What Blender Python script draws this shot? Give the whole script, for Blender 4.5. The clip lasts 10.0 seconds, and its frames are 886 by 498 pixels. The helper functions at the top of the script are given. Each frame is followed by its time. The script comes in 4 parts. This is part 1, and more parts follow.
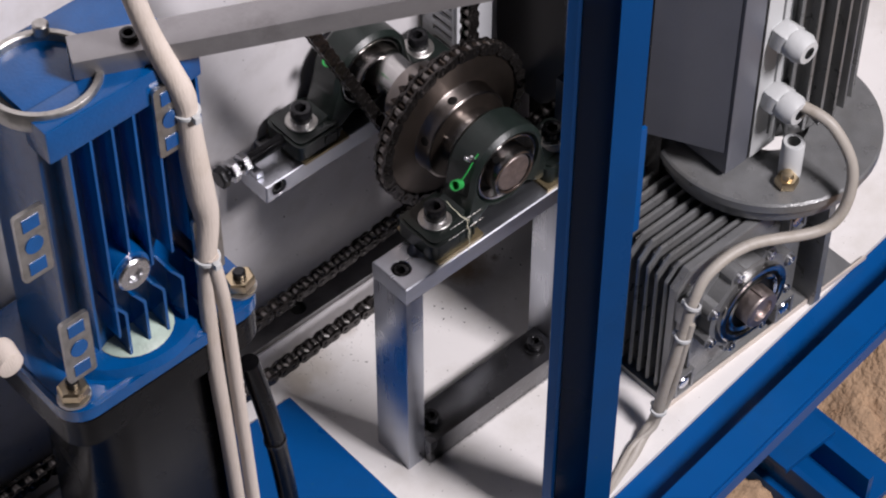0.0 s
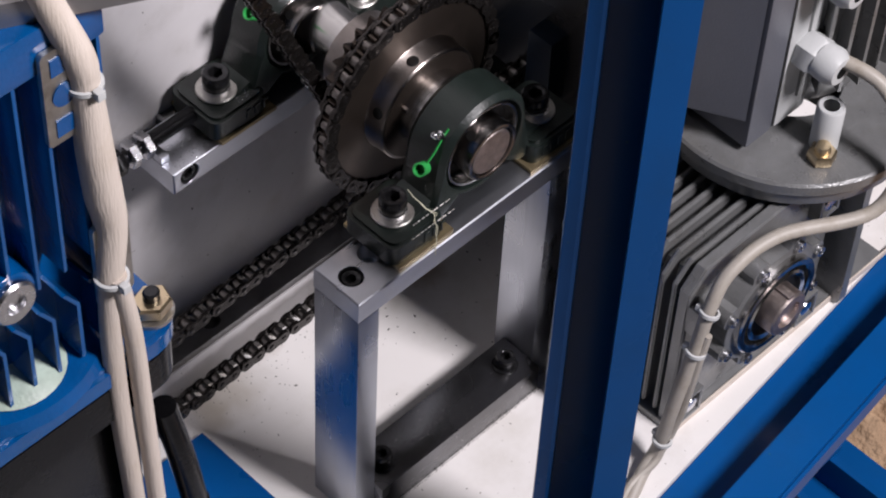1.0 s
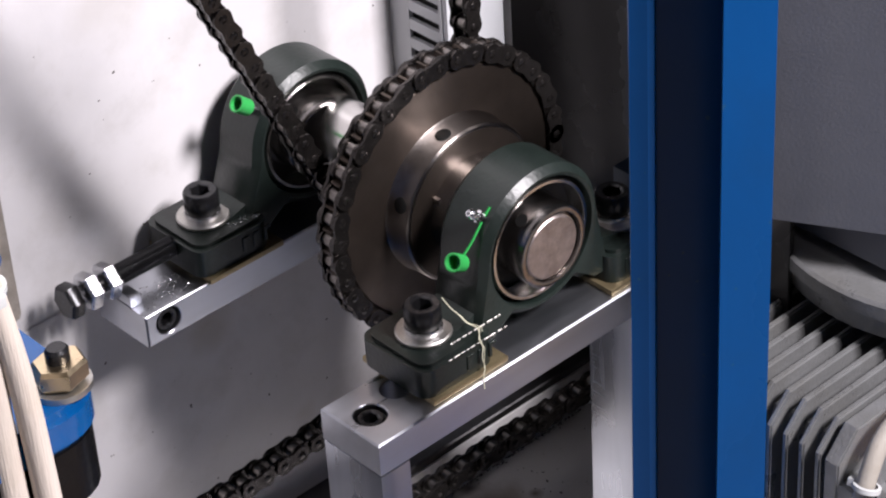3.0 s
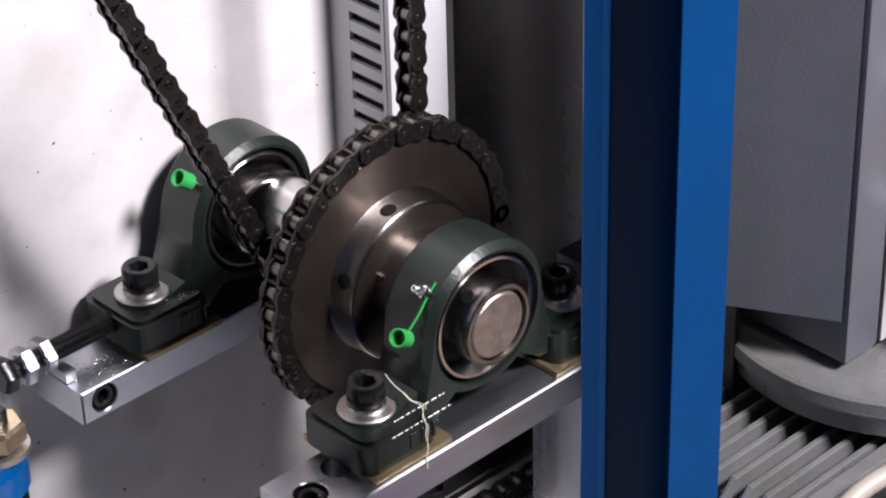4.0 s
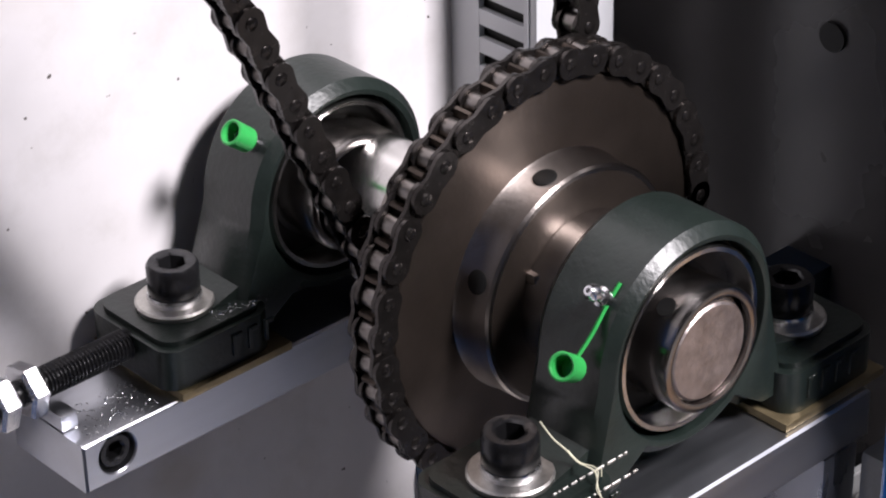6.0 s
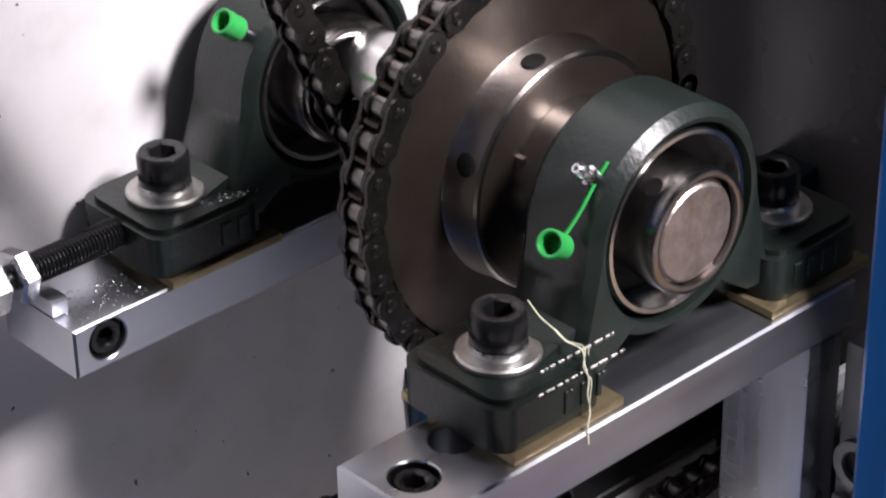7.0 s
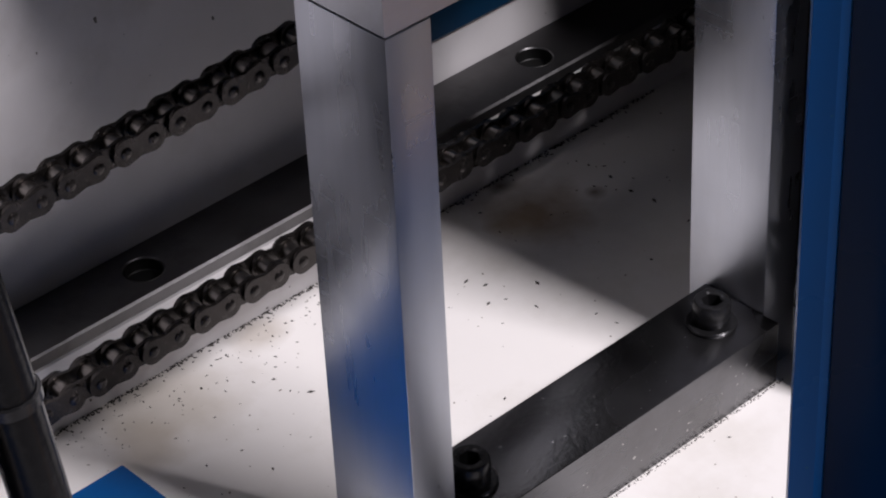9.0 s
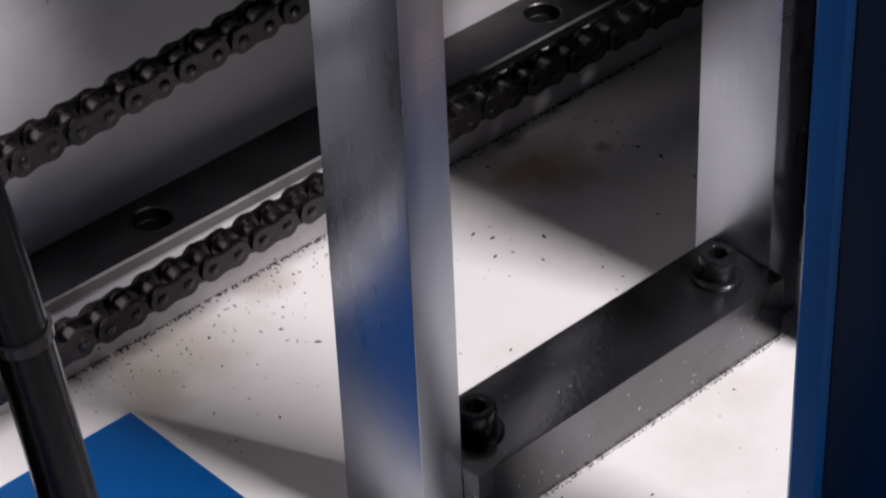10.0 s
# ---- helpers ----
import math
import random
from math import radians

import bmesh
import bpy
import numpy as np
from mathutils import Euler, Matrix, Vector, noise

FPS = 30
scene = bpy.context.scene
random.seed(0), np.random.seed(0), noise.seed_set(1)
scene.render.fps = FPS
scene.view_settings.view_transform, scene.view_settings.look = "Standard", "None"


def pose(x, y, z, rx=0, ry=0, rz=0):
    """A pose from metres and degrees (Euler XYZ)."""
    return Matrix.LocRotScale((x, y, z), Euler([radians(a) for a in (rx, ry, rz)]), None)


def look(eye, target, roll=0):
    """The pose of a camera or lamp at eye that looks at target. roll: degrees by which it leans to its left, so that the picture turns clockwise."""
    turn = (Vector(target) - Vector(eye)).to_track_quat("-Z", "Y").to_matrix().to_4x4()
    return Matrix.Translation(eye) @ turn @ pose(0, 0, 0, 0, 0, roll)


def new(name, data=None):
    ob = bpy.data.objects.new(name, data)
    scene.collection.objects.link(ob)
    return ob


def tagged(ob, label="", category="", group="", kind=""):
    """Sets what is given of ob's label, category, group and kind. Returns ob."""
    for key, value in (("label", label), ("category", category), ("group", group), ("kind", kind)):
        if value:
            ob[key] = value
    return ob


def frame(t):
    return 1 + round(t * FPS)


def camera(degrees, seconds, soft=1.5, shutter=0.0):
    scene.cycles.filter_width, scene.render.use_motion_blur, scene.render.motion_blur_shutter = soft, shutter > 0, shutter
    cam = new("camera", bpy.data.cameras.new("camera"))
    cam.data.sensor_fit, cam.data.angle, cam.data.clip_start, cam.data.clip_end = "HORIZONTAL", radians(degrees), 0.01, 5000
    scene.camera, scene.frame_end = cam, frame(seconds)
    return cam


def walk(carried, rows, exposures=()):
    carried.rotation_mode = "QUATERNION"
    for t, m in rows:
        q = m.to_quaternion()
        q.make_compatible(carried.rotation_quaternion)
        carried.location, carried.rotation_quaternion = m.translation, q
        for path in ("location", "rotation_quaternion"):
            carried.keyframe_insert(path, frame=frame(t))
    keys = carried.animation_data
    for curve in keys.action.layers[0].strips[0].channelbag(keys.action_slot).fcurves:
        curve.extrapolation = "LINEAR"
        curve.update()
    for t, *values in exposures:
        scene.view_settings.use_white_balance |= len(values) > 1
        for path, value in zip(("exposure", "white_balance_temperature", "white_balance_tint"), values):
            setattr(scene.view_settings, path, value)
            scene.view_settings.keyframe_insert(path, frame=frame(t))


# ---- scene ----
cam = camera(20.0, 10.0, soft=2.0, shutter=0.2)
PATH = [
    (0.0, look((-0.6751, -0.7899, 1.4315), (-0.2399, -0.3038, 0.6737), 0.05)),
    (0.5, look((-0.6293, -0.6420, 1.2747), (-0.1605, -0.1973, 0.5115), 2.08)),
    (1.0, look((-0.5517, -0.5634, 1.1806), (-0.0818, -0.1309, 0.4112), 3.27)),
    (1.5, look((-0.4949, -0.5135, 1.0716), (-0.0210, -0.0707, 0.3105), 2.57)),
    (2.0, look((-0.4469, -0.4891, 0.9285), (0.0421, 0.0061, 0.2104), 0.34)),
    (2.5, look((-0.4326, -0.5452, 0.8106), (0.0758, 0.0524, 0.1907), -3.76)),
    (3.0, look((-0.4554, -0.5688, 0.7840), (0.0805, 0.0489, 0.2085), -3.63)),
    (3.2, look((-0.4547, -0.5691, 0.7735), (0.0888, 0.0540, 0.2111), -3.56)),
    (4.5, look((-0.4666, -0.5369, 0.7341), (0.1260, 0.0776, 0.2132), -0.93)),
    (5.0, look((-0.3734, -0.4166, 0.6370), (0.2191, 0.2089, 0.1294), -1.17)),
    (5.2, look((-0.3328, -0.3827, 0.6179), (0.2420, 0.2489, 0.0976), -1.84)),
    (6.5, look((-0.3107, -0.3455, 0.5496), (0.2735, 0.2965, 0.0531), -1.15)),
    (7.0, look((-0.3234, -0.3600, 0.5459), (0.2576, 0.2745, 0.0362), -0.99)),
    (7.5, look((-0.3249, -0.3660, 0.5229), (0.2476, 0.2600, -0.0066), -0.81)),
    (8.0, look((-0.3302, -0.3860, 0.4930), (0.2265, 0.2387, -0.0545), -2.03)),
    (8.5, look((-0.3298, -0.3839, 0.4805), (0.2163, 0.2260, -0.0938), -2.45)),
    (9.0, look((-0.3269, -0.3846, 0.4703), (0.2123, 0.2220, -0.1139), -2.90)),
    (9.5, look((-0.3300, -0.3892, 0.4769), (0.2152, 0.2259, -0.0927), -2.86)),
    (10.0, look((-0.3328, -0.3889, 0.4666), (0.2012, 0.2146, -0.1255), -2.53)),
]
walk(cam, PATH, exposures=[(0.0, -0.58), (1.5, -0.42), (2.5, 0.12), (3.2, 0.22), (4.5, 0.18), (5.2, 0.2), (6.5, 0.32), (7.0, 0.36), (7.5, 0.45), (8.0, 0.3), (8.5, 0.0), (9.0, -0.3), (10.0, -0.38)])

# ---- light ----
world = bpy.data.worlds.new("workshop_sky")
scene.world = world
world.use_nodes = True
wn = world.node_tree
sky = wn.nodes.new("ShaderNodeTexSky")
sky.sky_type = 'NISHITA'
sky.sun_disc = False
sky.sun_elevation = radians(40)
sky.sun_rotation = radians(140)
wn.links.new(sky.outputs[0], wn.nodes["Background"].inputs[0])
wn.nodes["Background"].inputs[1].default_value = 0.001


def area_lamp(name, eye, target, sx, sy, watts, colour):
    d = bpy.data.lights.new(name, 'AREA')
    d.shape, d.size, d.size_y, d.energy, d.color = 'RECTANGLE', sx, sy, watts, colour
    ob = new(name, d)
    ob.matrix_world = look(eye, target)
    return ob


area_lamp("ceiling_lamp_light", (0.46, -1.40, 1.80), (0.08, 0.08, 0.1), 0.42, 0.42, 103, (1.0, 0.94, 0.985))
# weak fill lamp, added; it stands for no known source
area_lamp("fill_light", (-0.6, -2.4, 1.25), (0.0, 0.1, 0.15), 1.0, 0.9, 0.12, (0.95, 0.97, 1.0))

# ---- materials ----


def material(name, colour, rough=0.5, metal=0.0, vary=0.15, scale=60.0, bump=0.02, fine=900.0, dirt=None, dirt_amount=0.4, dirt_scale=18.0,
             coat=0.0, stretch=None, spec=0.5):
    m = bpy.data.materials.new(name)
    m.use_nodes = True
    nt = m.node_tree
    nodes, link = nt.nodes, nt.links.new
    b = nodes["Principled BSDF"]
    b.inputs["Metallic"].default_value = metal
    b.inputs["Coat Weight"].default_value = coat
    b.inputs["Specular IOR Level"].default_value = spec
    tc = nodes.new("ShaderNodeTexCoord")
    src = tc.outputs["Object"]
    if stretch:
        mp = nodes.new("ShaderNodeMapping")
        mp.inputs["Scale"].default_value = stretch
        link(src, mp.inputs[0])
        src = mp.outputs[0]
    n1 = nodes.new("ShaderNodeTexNoise")
    n1.inputs["Scale"].default_value, n1.inputs["Detail"].default_value = scale, 5
    n2 = nodes.new("ShaderNodeTexNoise")
    n2.inputs["Scale"].default_value, n2.inputs["Detail"].default_value = fine, 3
    link(src, n1.inputs[0])
    link(src, n2.inputs[0])
    ramp = nodes.new("ShaderNodeMapRange")
    ramp.inputs[3].default_value, ramp.inputs[4].default_value = 1 - vary, 1 + vary
    ramp.inputs[1].default_value, ramp.inputs[2].default_value = 0.3, 0.7
    link(n1.outputs[0], ramp.inputs[0])
    mul = nodes.new("ShaderNodeVectorMath")
    mul.operation = 'SCALE'
    mul.inputs[0].default_value = colour
    link(ramp.outputs[0], mul.inputs["Scale"])
    out = mul.outputs[0]
    if dirt:
        n3 = nodes.new("ShaderNodeTexNoise")
        n3.inputs["Scale"].default_value, n3.inputs["Detail"].default_value = dirt_scale, 8
        n3.inputs["Roughness"].default_value = 0.65
        link(tc.outputs["Object"], n3.inputs[0])
        mr = nodes.new("ShaderNodeMapRange")
        mr.inputs[1].default_value, mr.inputs[2].default_value = 0.5, 0.72
        mr.inputs[3].default_value, mr.inputs[4].default_value = 0.0, dirt_amount
        link(n3.outputs[0], mr.inputs[0])
        mix = nodes.new("ShaderNodeMix")
        mix.data_type = 'RGBA'
        link(mr.outputs[0], mix.inputs[0])
        link(out, mix.inputs[6])
        mix.inputs[7].default_value = (*dirt, 1)
        out = mix.outputs[2]
    link(out, b.inputs["Base Color"])
    rr = nodes.new("ShaderNodeMapRange")
    rr.inputs[3].default_value, rr.inputs[4].default_value = max(0.03, rough - 0.1), min(1, rough + 0.1)
    link(n1.outputs[0], rr.inputs[0])
    link(rr.outputs[0], b.inputs["Roughness"])
    if bump:
        bp = nodes.new("ShaderNodeBump")
        bp.inputs["Strength"].default_value, bp.inputs["Distance"].default_value = 0.6, bump * 0.01
        link(n2.outputs[0], bp.inputs["Height"])
        link(bp.outputs[0], b.inputs["Normal"])
    return m


BRUSHED = material("brushed_steel", (0.44, 0.46, 0.51), 0.31, 1.0, 0.06, 30, 0, 200, stretch=(5, 5, 0.5), dirt=(0.42, 0.41, 0.41), dirt_amount=0.3, dirt_scale=25)
BRUSHED_X = material("brushed_steel_bar", (0.53, 0.545, 0.59), 0.34, 1.0, 0.06, 30, 0, 200, stretch=(0.5, 5, 5), dirt=(0.4, 0.4, 0.4), dirt_amount=0.35, dirt_scale=25)
DARK_STEEL = material("dull_flat_steel", (0.17, 0.17, 0.178), 0.26, 1.0, 0.12, 30, 0.01, 500, dirt=(0.1, 0.095, 0.09), dirt_amount=0.5)
# steel darkened to carry the shade on the foot bar's top
SHADED_STEEL = material("bar_top_in_shade", (0.13, 0.127, 0.13), 0.42, 1.0, 0.2, 40, 0.01, 500, dirt=(0.03, 0.028, 0.026), dirt_amount=0.6, dirt_scale=30)
OILY = material("oily_sprocket_steel", (0.33, 0.295, 0.275), 0.34, 1.0, 0.2, 50, 0.008, 700, dirt=(0.055, 0.047, 0.042), dirt_amount=0.6, dirt_scale=40)
DISC = material("oily_sprocket_disc", (0.080, 0.064, 0.054), 0.42, 0.85, 0.25, 45, 0.008, 700, dirt=(0.07, 0.055, 0.045), dirt_amount=0.6, dirt_scale=60)
INNER_RING = material("ground_inner_ring", (0.254, 0.239, 0.232), 0.2, 1.0, 0.12, 120, 0.004, 900)
CHAIN = material("oily_chain_steel", (0.05, 0.045, 0.043), 0.25, 0.85, 0.25, 300, 0.01, 2500, dirt=(0.03, 0.025, 0.022), dirt_amount=0.6, dirt_scale=200)
ROLLER = material("chain_roller_steel", (0.2, 0.185, 0.175), 0.32, 1.0, 0.2, 300, 0.006, 2500, dirt=(0.05, 0.04, 0.035), dirt_amount=0.6, dirt_scale=250)
CAST = material("dark_green_cast_paint", (0.0095, 0.0150, 0.0128), 0.36, 0.0, 0.2, 80, 0.025, 500, dirt=(0.006, 0.008, 0.0075), dirt_amount=0.6, dirt_scale=30)
BLACK = material("black_oxide", (0.024, 0.024, 0.026), 0.24, 0.6, 0.2, 200, 0.01, 1500)
RUBBER = material("black_seal", (0.006, 0.006, 0.006), 0.5, 0.0, 0.2, 200, 0.01, 1500, spec=0.3)
CHROME = material("polished_steel", (0.60, 0.585, 0.57), 0.20, 1.0, 0.08, 120, 0.004, 900)
SHAFT_END = material("dull_shaft_end", (0.52, 0.45, 0.425), 0.42, 1.0, 0.15, 220, 0.03, 600, dirt=(0.24, 0.2, 0.18), dirt_amount=0.5, dirt_scale=120)
ZINC = material("zinc_plated", (0.68, 0.68, 0.7), 0.25, 1.0, 0.1, 200, 0.01, 1500)
ZINC_DULL = material("dull_zinc_washer", (0.5, 0.485, 0.46), 0.42, 1.0, 0.15, 200, 0.02, 1500, dirt=(0.2, 0.17, 0.13), dirt_amount=0.5, dirt_scale=120)
BRASS = material("yellow_passivated_shim", (0.36, 0.29, 0.17), 0.4, 0.85, 0.2, 90, 0.02, 900, dirt=(0.12, 0.09, 0.05), dirt_amount=0.5, dirt_scale=80)
YELLOW_ZINC = material("yellow_zinc_nut", (0.62, 0.5, 0.33), 0.3, 1.0, 0.1, 200, 0.01, 1500)
BLUE = material("blue_frame_paint", (0.0015, 0.066, 0.240), 0.30, 0.0, 0.06, 12, 0.01, 300, dirt=(0.006, 0.055, 0.17), dirt_amount=0.35, spec=0.2)
BLUE_CAST = material("blue_cast_paint", (0.0005, 0.064, 0.222), 0.20, 0.0, 0.12, 60, 0.05, 500, dirt=(0.004, 0.04, 0.15), dirt_amount=0.4, coat=0.5, spec=0.25)
WHITE_PLATE = material("white_floor_plate_paint", (0.75, 0.728, 0.71), 0.42, 0.0, 0.04, 9, 0.01, 300, dirt=(0.42, 0.38, 0.31), dirt_amount=0.35, dirt_scale=14)
WALL_PAINT = material("grey_white_panel_paint", (0.64, 0.622, 0.630), 0.4, 0.0, 0.05, 35, 0.012, 250, dirt=(0.4, 0.375, 0.35), dirt_amount=0.4, dirt_scale=24)
PANEL_GREY = material("dark_grey_panel_paint", (0.032, 0.030, 0.030), 0.27, 0.0, 0.06, 10, 0.004, 120, spec=0.5, dirt=(0.012, 0.011, 0.011), dirt_amount=0.4)
GREY_CAST = material("grey_cast_aluminium_paint", (0.21, 0.213, 0.215), 0.3, 0.4, 0.1, 70, 0.05, 600, dirt=(0.16, 0.15, 0.13), dirt_amount=0.4, dirt_scale=30)
GREY_BOX = material("grey_terminal_box_paint", (0.10, 0.105, 0.125), 0.4, 0.0, 0.05, 40, 0.02, 700)
GREY_PLASTIC = material("light_grey_plastic", (0.5, 0.51, 0.51), 0.42, 0.0, 0.04, 60, 0.01, 700)
SLEEVE = material("cream_glass_fibre_sleeve", (0.58, 0.51, 0.45), 0.75, 0.0, 0.12, 60, 0.06, 1200, stretch=(1, 1, 0.08), dirt=(0.4, 0.32, 0.22), dirt_amount=0.4, dirt_scale=30)
CABLE = material("cream_cable_sheath", (0.36, 0.33, 0.29), 0.5, 0.0, 0.08, 60, 0.02, 900, dirt=(0.2, 0.165, 0.12), dirt_amount=0.6, dirt_scale=60)
GREEN = material("bright_green_plastic", (0.03, 0.32, 0.07), 0.35, 0.0, 0.1, 200, 0.01, 900)
SAND = material("sand", (0.4, 0.27, 0.17), 0.9, 0.0, 0.3, 60, 1.2, 160, dirt=(0.2, 0.12, 0.07), dirt_amount=0.7, dirt_scale=30)
# frame blue darkened: the shade on the small bracket is in the colour
BLUE_SHADED = material("blue_paint_in_shade", (0.001, 0.006, 0.016), 0.4, 0.0, 0.1, 40, 0.01, 300, spec=0.3)
TEAL = material("dark_teal_paint", (0.002, 0.03, 0.075), 0.4, 0.0, 0.1, 40, 0.01, 300, spec=0.3)
ARM_STEEL = material("dull_grey_arm_steel", (0.33, 0.32, 0.325), 0.42, 0.8, 0.15, 40, 0.01, 500, dirt=(0.16, 0.15, 0.15), dirt_amount=0.5, dirt_scale=40)
GROUND = material("dusty_concrete", (0.22, 0.215, 0.21), 0.85, 0.0, 0.2, 5, 0.3, 60, dirt=(0.14, 0.13, 0.12), dirt_amount=0.5, dirt_scale=3)
BLACK_PAINT = material("black_gloss_paint", (0.0035, 0.0035, 0.004), 0.25, 0.0, 0.2, 40, 0.02, 500, spec=0.15)
DUCT = material("light_grey_duct_plastic", (0.6, 0.61, 0.63), 0.45, 0.0, 0.03, 40, 0.01, 500)
THREAD_MAT = material("pale_thread", (0.62, 0.6, 0.45), 0.7, 0.0, 0.1, 400, 0.01, 2000)
ROOM = material("unseen_shell_dark", (0.035, 0.034, 0.033), 0.8, 0.0, 0.06, 3, 0.2, 60)
GASKET = material("pale_gasket_sealant", (0.34, 0.42, 0.36), 0.5, 0.0, 0.2, 120, 0.04, 700)
# near-black for oily rims and for holes, whose shade is in the colour
HOLE = material("hole_shade_and_oil", (0.008, 0.008, 0.008), 0.5, 0.3, 0.2, 200, 0.01, 1500)
FLAKE = material("swarf_and_dirt", (0.05, 0.045, 0.04), 0.6, 0.2, 0.3, 300, 0.02, 1500)



def stained(m, at, reach, colour, amount):
    """Adds an oil stain round a spot of the plate to a material."""
    nt = m.node_tree
    nodes, link = nt.nodes, nt.links.new
    b = nodes["Principled BSDF"]
    old = b.inputs["Base Color"].links[0].from_socket
    tc = nodes.new("ShaderNodeTexCoord")
    dist = nodes.new("ShaderNodeVectorMath")
    dist.operation = 'DISTANCE'
    dist.inputs[1].default_value = at
    link(tc.outputs["Object"], dist.inputs[0])
    nz = nodes.new("ShaderNodeTexNoise")
    nz.inputs["Scale"].default_value, nz.inputs["Detail"].default_value = 45, 4
    link(tc.outputs["Object"], nz.inputs[0])
    add = nodes.new("ShaderNodeMath")
    add.operation = 'MULTIPLY_ADD'
    link(nz.outputs[0], add.inputs[0])
    add.inputs[1].default_value = reach * 1.5
    link(dist.outputs["Value"], add.inputs[2])
    mr = nodes.new("ShaderNodeMapRange")
    mr.inputs[1].default_value, mr.inputs[2].default_value = reach * 1.0, reach * 1.75
    mr.inputs[3].default_value, mr.inputs[4].default_value = amount, 0.0
    link(add.outputs[0], mr.inputs[0])
    mix = nodes.new("ShaderNodeMix")
    mix.data_type = 'RGBA'
    link(mr.outputs[0], mix.inputs[0])
    link(old, mix.inputs[6])
    mix.inputs[7].default_value = (*colour, 1)
    link(mix.outputs[2], b.inputs["Base Color"])


def scratched(m, turn, amount=0.07):
    """Adds fine straight scratches that run across the grain to a metal."""
    nt = m.node_tree
    nodes, link = nt.nodes, nt.links.new
    b = nodes["Principled BSDF"]
    old = b.inputs["Roughness"].links[0].from_socket
    tc = nodes.new("ShaderNodeTexCoord")
    mp = nodes.new("ShaderNodeMapping")
    mp.inputs["Rotation"].default_value = turn
    mp.inputs["Scale"].default_value = (25, 25, 700)
    link(tc.outputs["Object"], mp.inputs[0])
    nz = nodes.new("ShaderNodeTexNoise")
    nz.inputs["Scale"].default_value, nz.inputs["Detail"].default_value = 1.0, 2
    link(mp.outputs[0], nz.inputs[0])
    big = nodes.new("ShaderNodeTexNoise")
    big.inputs["Scale"].default_value, big.inputs["Detail"].default_value = 30, 1
    link(tc.outputs["Object"], big.inputs[0])
    mr = nodes.new("ShaderNodeMapRange")
    mr.inputs[1].default_value, mr.inputs[2].default_value = 0.62, 0.68
    mr.inputs[3].default_value, mr.inputs[4].default_value = 0.0, amount
    link(nz.outputs[0], mr.inputs[0])
    patch = nodes.new("ShaderNodeMapRange")
    patch.inputs[1].default_value, patch.inputs[2].default_value = 0.42, 0.62
    patch.inputs[3].default_value, patch.inputs[4].default_value = -0.03, 0.03
    link(big.outputs[0], patch.inputs[0])
    add = nodes.new("ShaderNodeMath")
    link(old, add.inputs[0])
    link(mr.outputs[0], add.inputs[1])
    add2 = nodes.new("ShaderNodeMath")
    link(add.outputs[0], add2.inputs[0])
    link(patch.outputs[0], add2.inputs[1])
    link(add2.outputs[0], b.inputs["Roughness"])


def turned(m, amount=0.8):
    """Lathe-turned metal: fine rings about the y axis, so that highlights spread across them."""
    nt = m.node_tree
    b = nt.nodes["Principled BSDF"]
    tan = nt.nodes.new("ShaderNodeTangent")
    tan.direction_type, tan.axis = 'RADIAL', 'Y'
    nt.links.new(tan.outputs[0], b.inputs["Tangent"])
    b.inputs["Anisotropic"].default_value = amount
    b.inputs["Anisotropic Rotation"].default_value = 0.25


def specked(m, scale, low, high, colour):
    """Adds small dark specks of dirt to a paint."""
    nt = m.node_tree
    nodes, link = nt.nodes, nt.links.new
    b = nodes["Principled BSDF"]
    old = b.inputs["Base Color"].links[0].from_socket
    tc = nodes.new("ShaderNodeTexCoord")
    nz = nodes.new("ShaderNodeTexNoise")
    nz.inputs["Scale"].default_value, nz.inputs["Detail"].default_value = scale, 1
    link(tc.outputs["Object"], nz.inputs[0])
    mr = nodes.new("ShaderNodeMapRange")
    mr.inputs[1].default_value, mr.inputs[2].default_value = low, high
    link(nz.outputs[0], mr.inputs[0])
    mix = nodes.new("ShaderNodeMix")
    mix.data_type = 'RGBA'
    link(mr.outputs[0], mix.inputs[0])
    link(old, mix.inputs[6])
    mix.inputs[7].default_value = (*colour, 1)
    link(mix.outputs[2], b.inputs["Base Color"])


specked(WALL_PAINT, 330, 0.785, 0.815, (0.1, 0.09, 0.085))
specked(WHITE_PLATE, 420, 0.755, 0.79, (0.16, 0.13, 0.1))
specked(DARK_STEEL, 500, 0.74, 0.77, (0.5, 0.49, 0.48))
specked(BLUE, 260, 0.77, 0.80, (0.02, 0.09, 0.2))
for m in (OILY, DISC, INNER_RING):
    turned(m)
scratched(BRUSHED, (0.5, 0.6, 0.2), 0.02)
scratched(BRUSHED_X, (0.3, 0.4, 0.9), 0.03)
scratched(DARK_STEEL, (0.8, 0.3, 0.5), 0.08)
stained(WALL_PAINT, (0.0904, 0.172, 0.0529), 0.012, (0.4, 0.33, 0.24), 0.45)
stained(WALL_PAINT, (0.045, 0.172, 0.125), 0.014, (0.42, 0.37, 0.3), 0.4)
stained(WALL_PAINT, (0.02, 0.172, 0.30), 0.02, (0.45, 0.42, 0.38), 0.35)
stained(WHITE_PLATE, (0.158, 0.114, -0.0142), 0.024, (0.20, 0.12, 0.05), 0.85)
stained(WHITE_PLATE, (0.145, 0.113, -0.0142), 0.010, (0.3, 0.22, 0.13), 0.6)
stained(WHITE_PLATE, (0.1588, 0.1309, -0.0142), 0.008, (0.07, 0.05, 0.03), 0.85)
stained(WHITE_PLATE, (0.1784, 0.1052, -0.0142), 0.005, (0.16, 0.11, 0.07), 0.8)
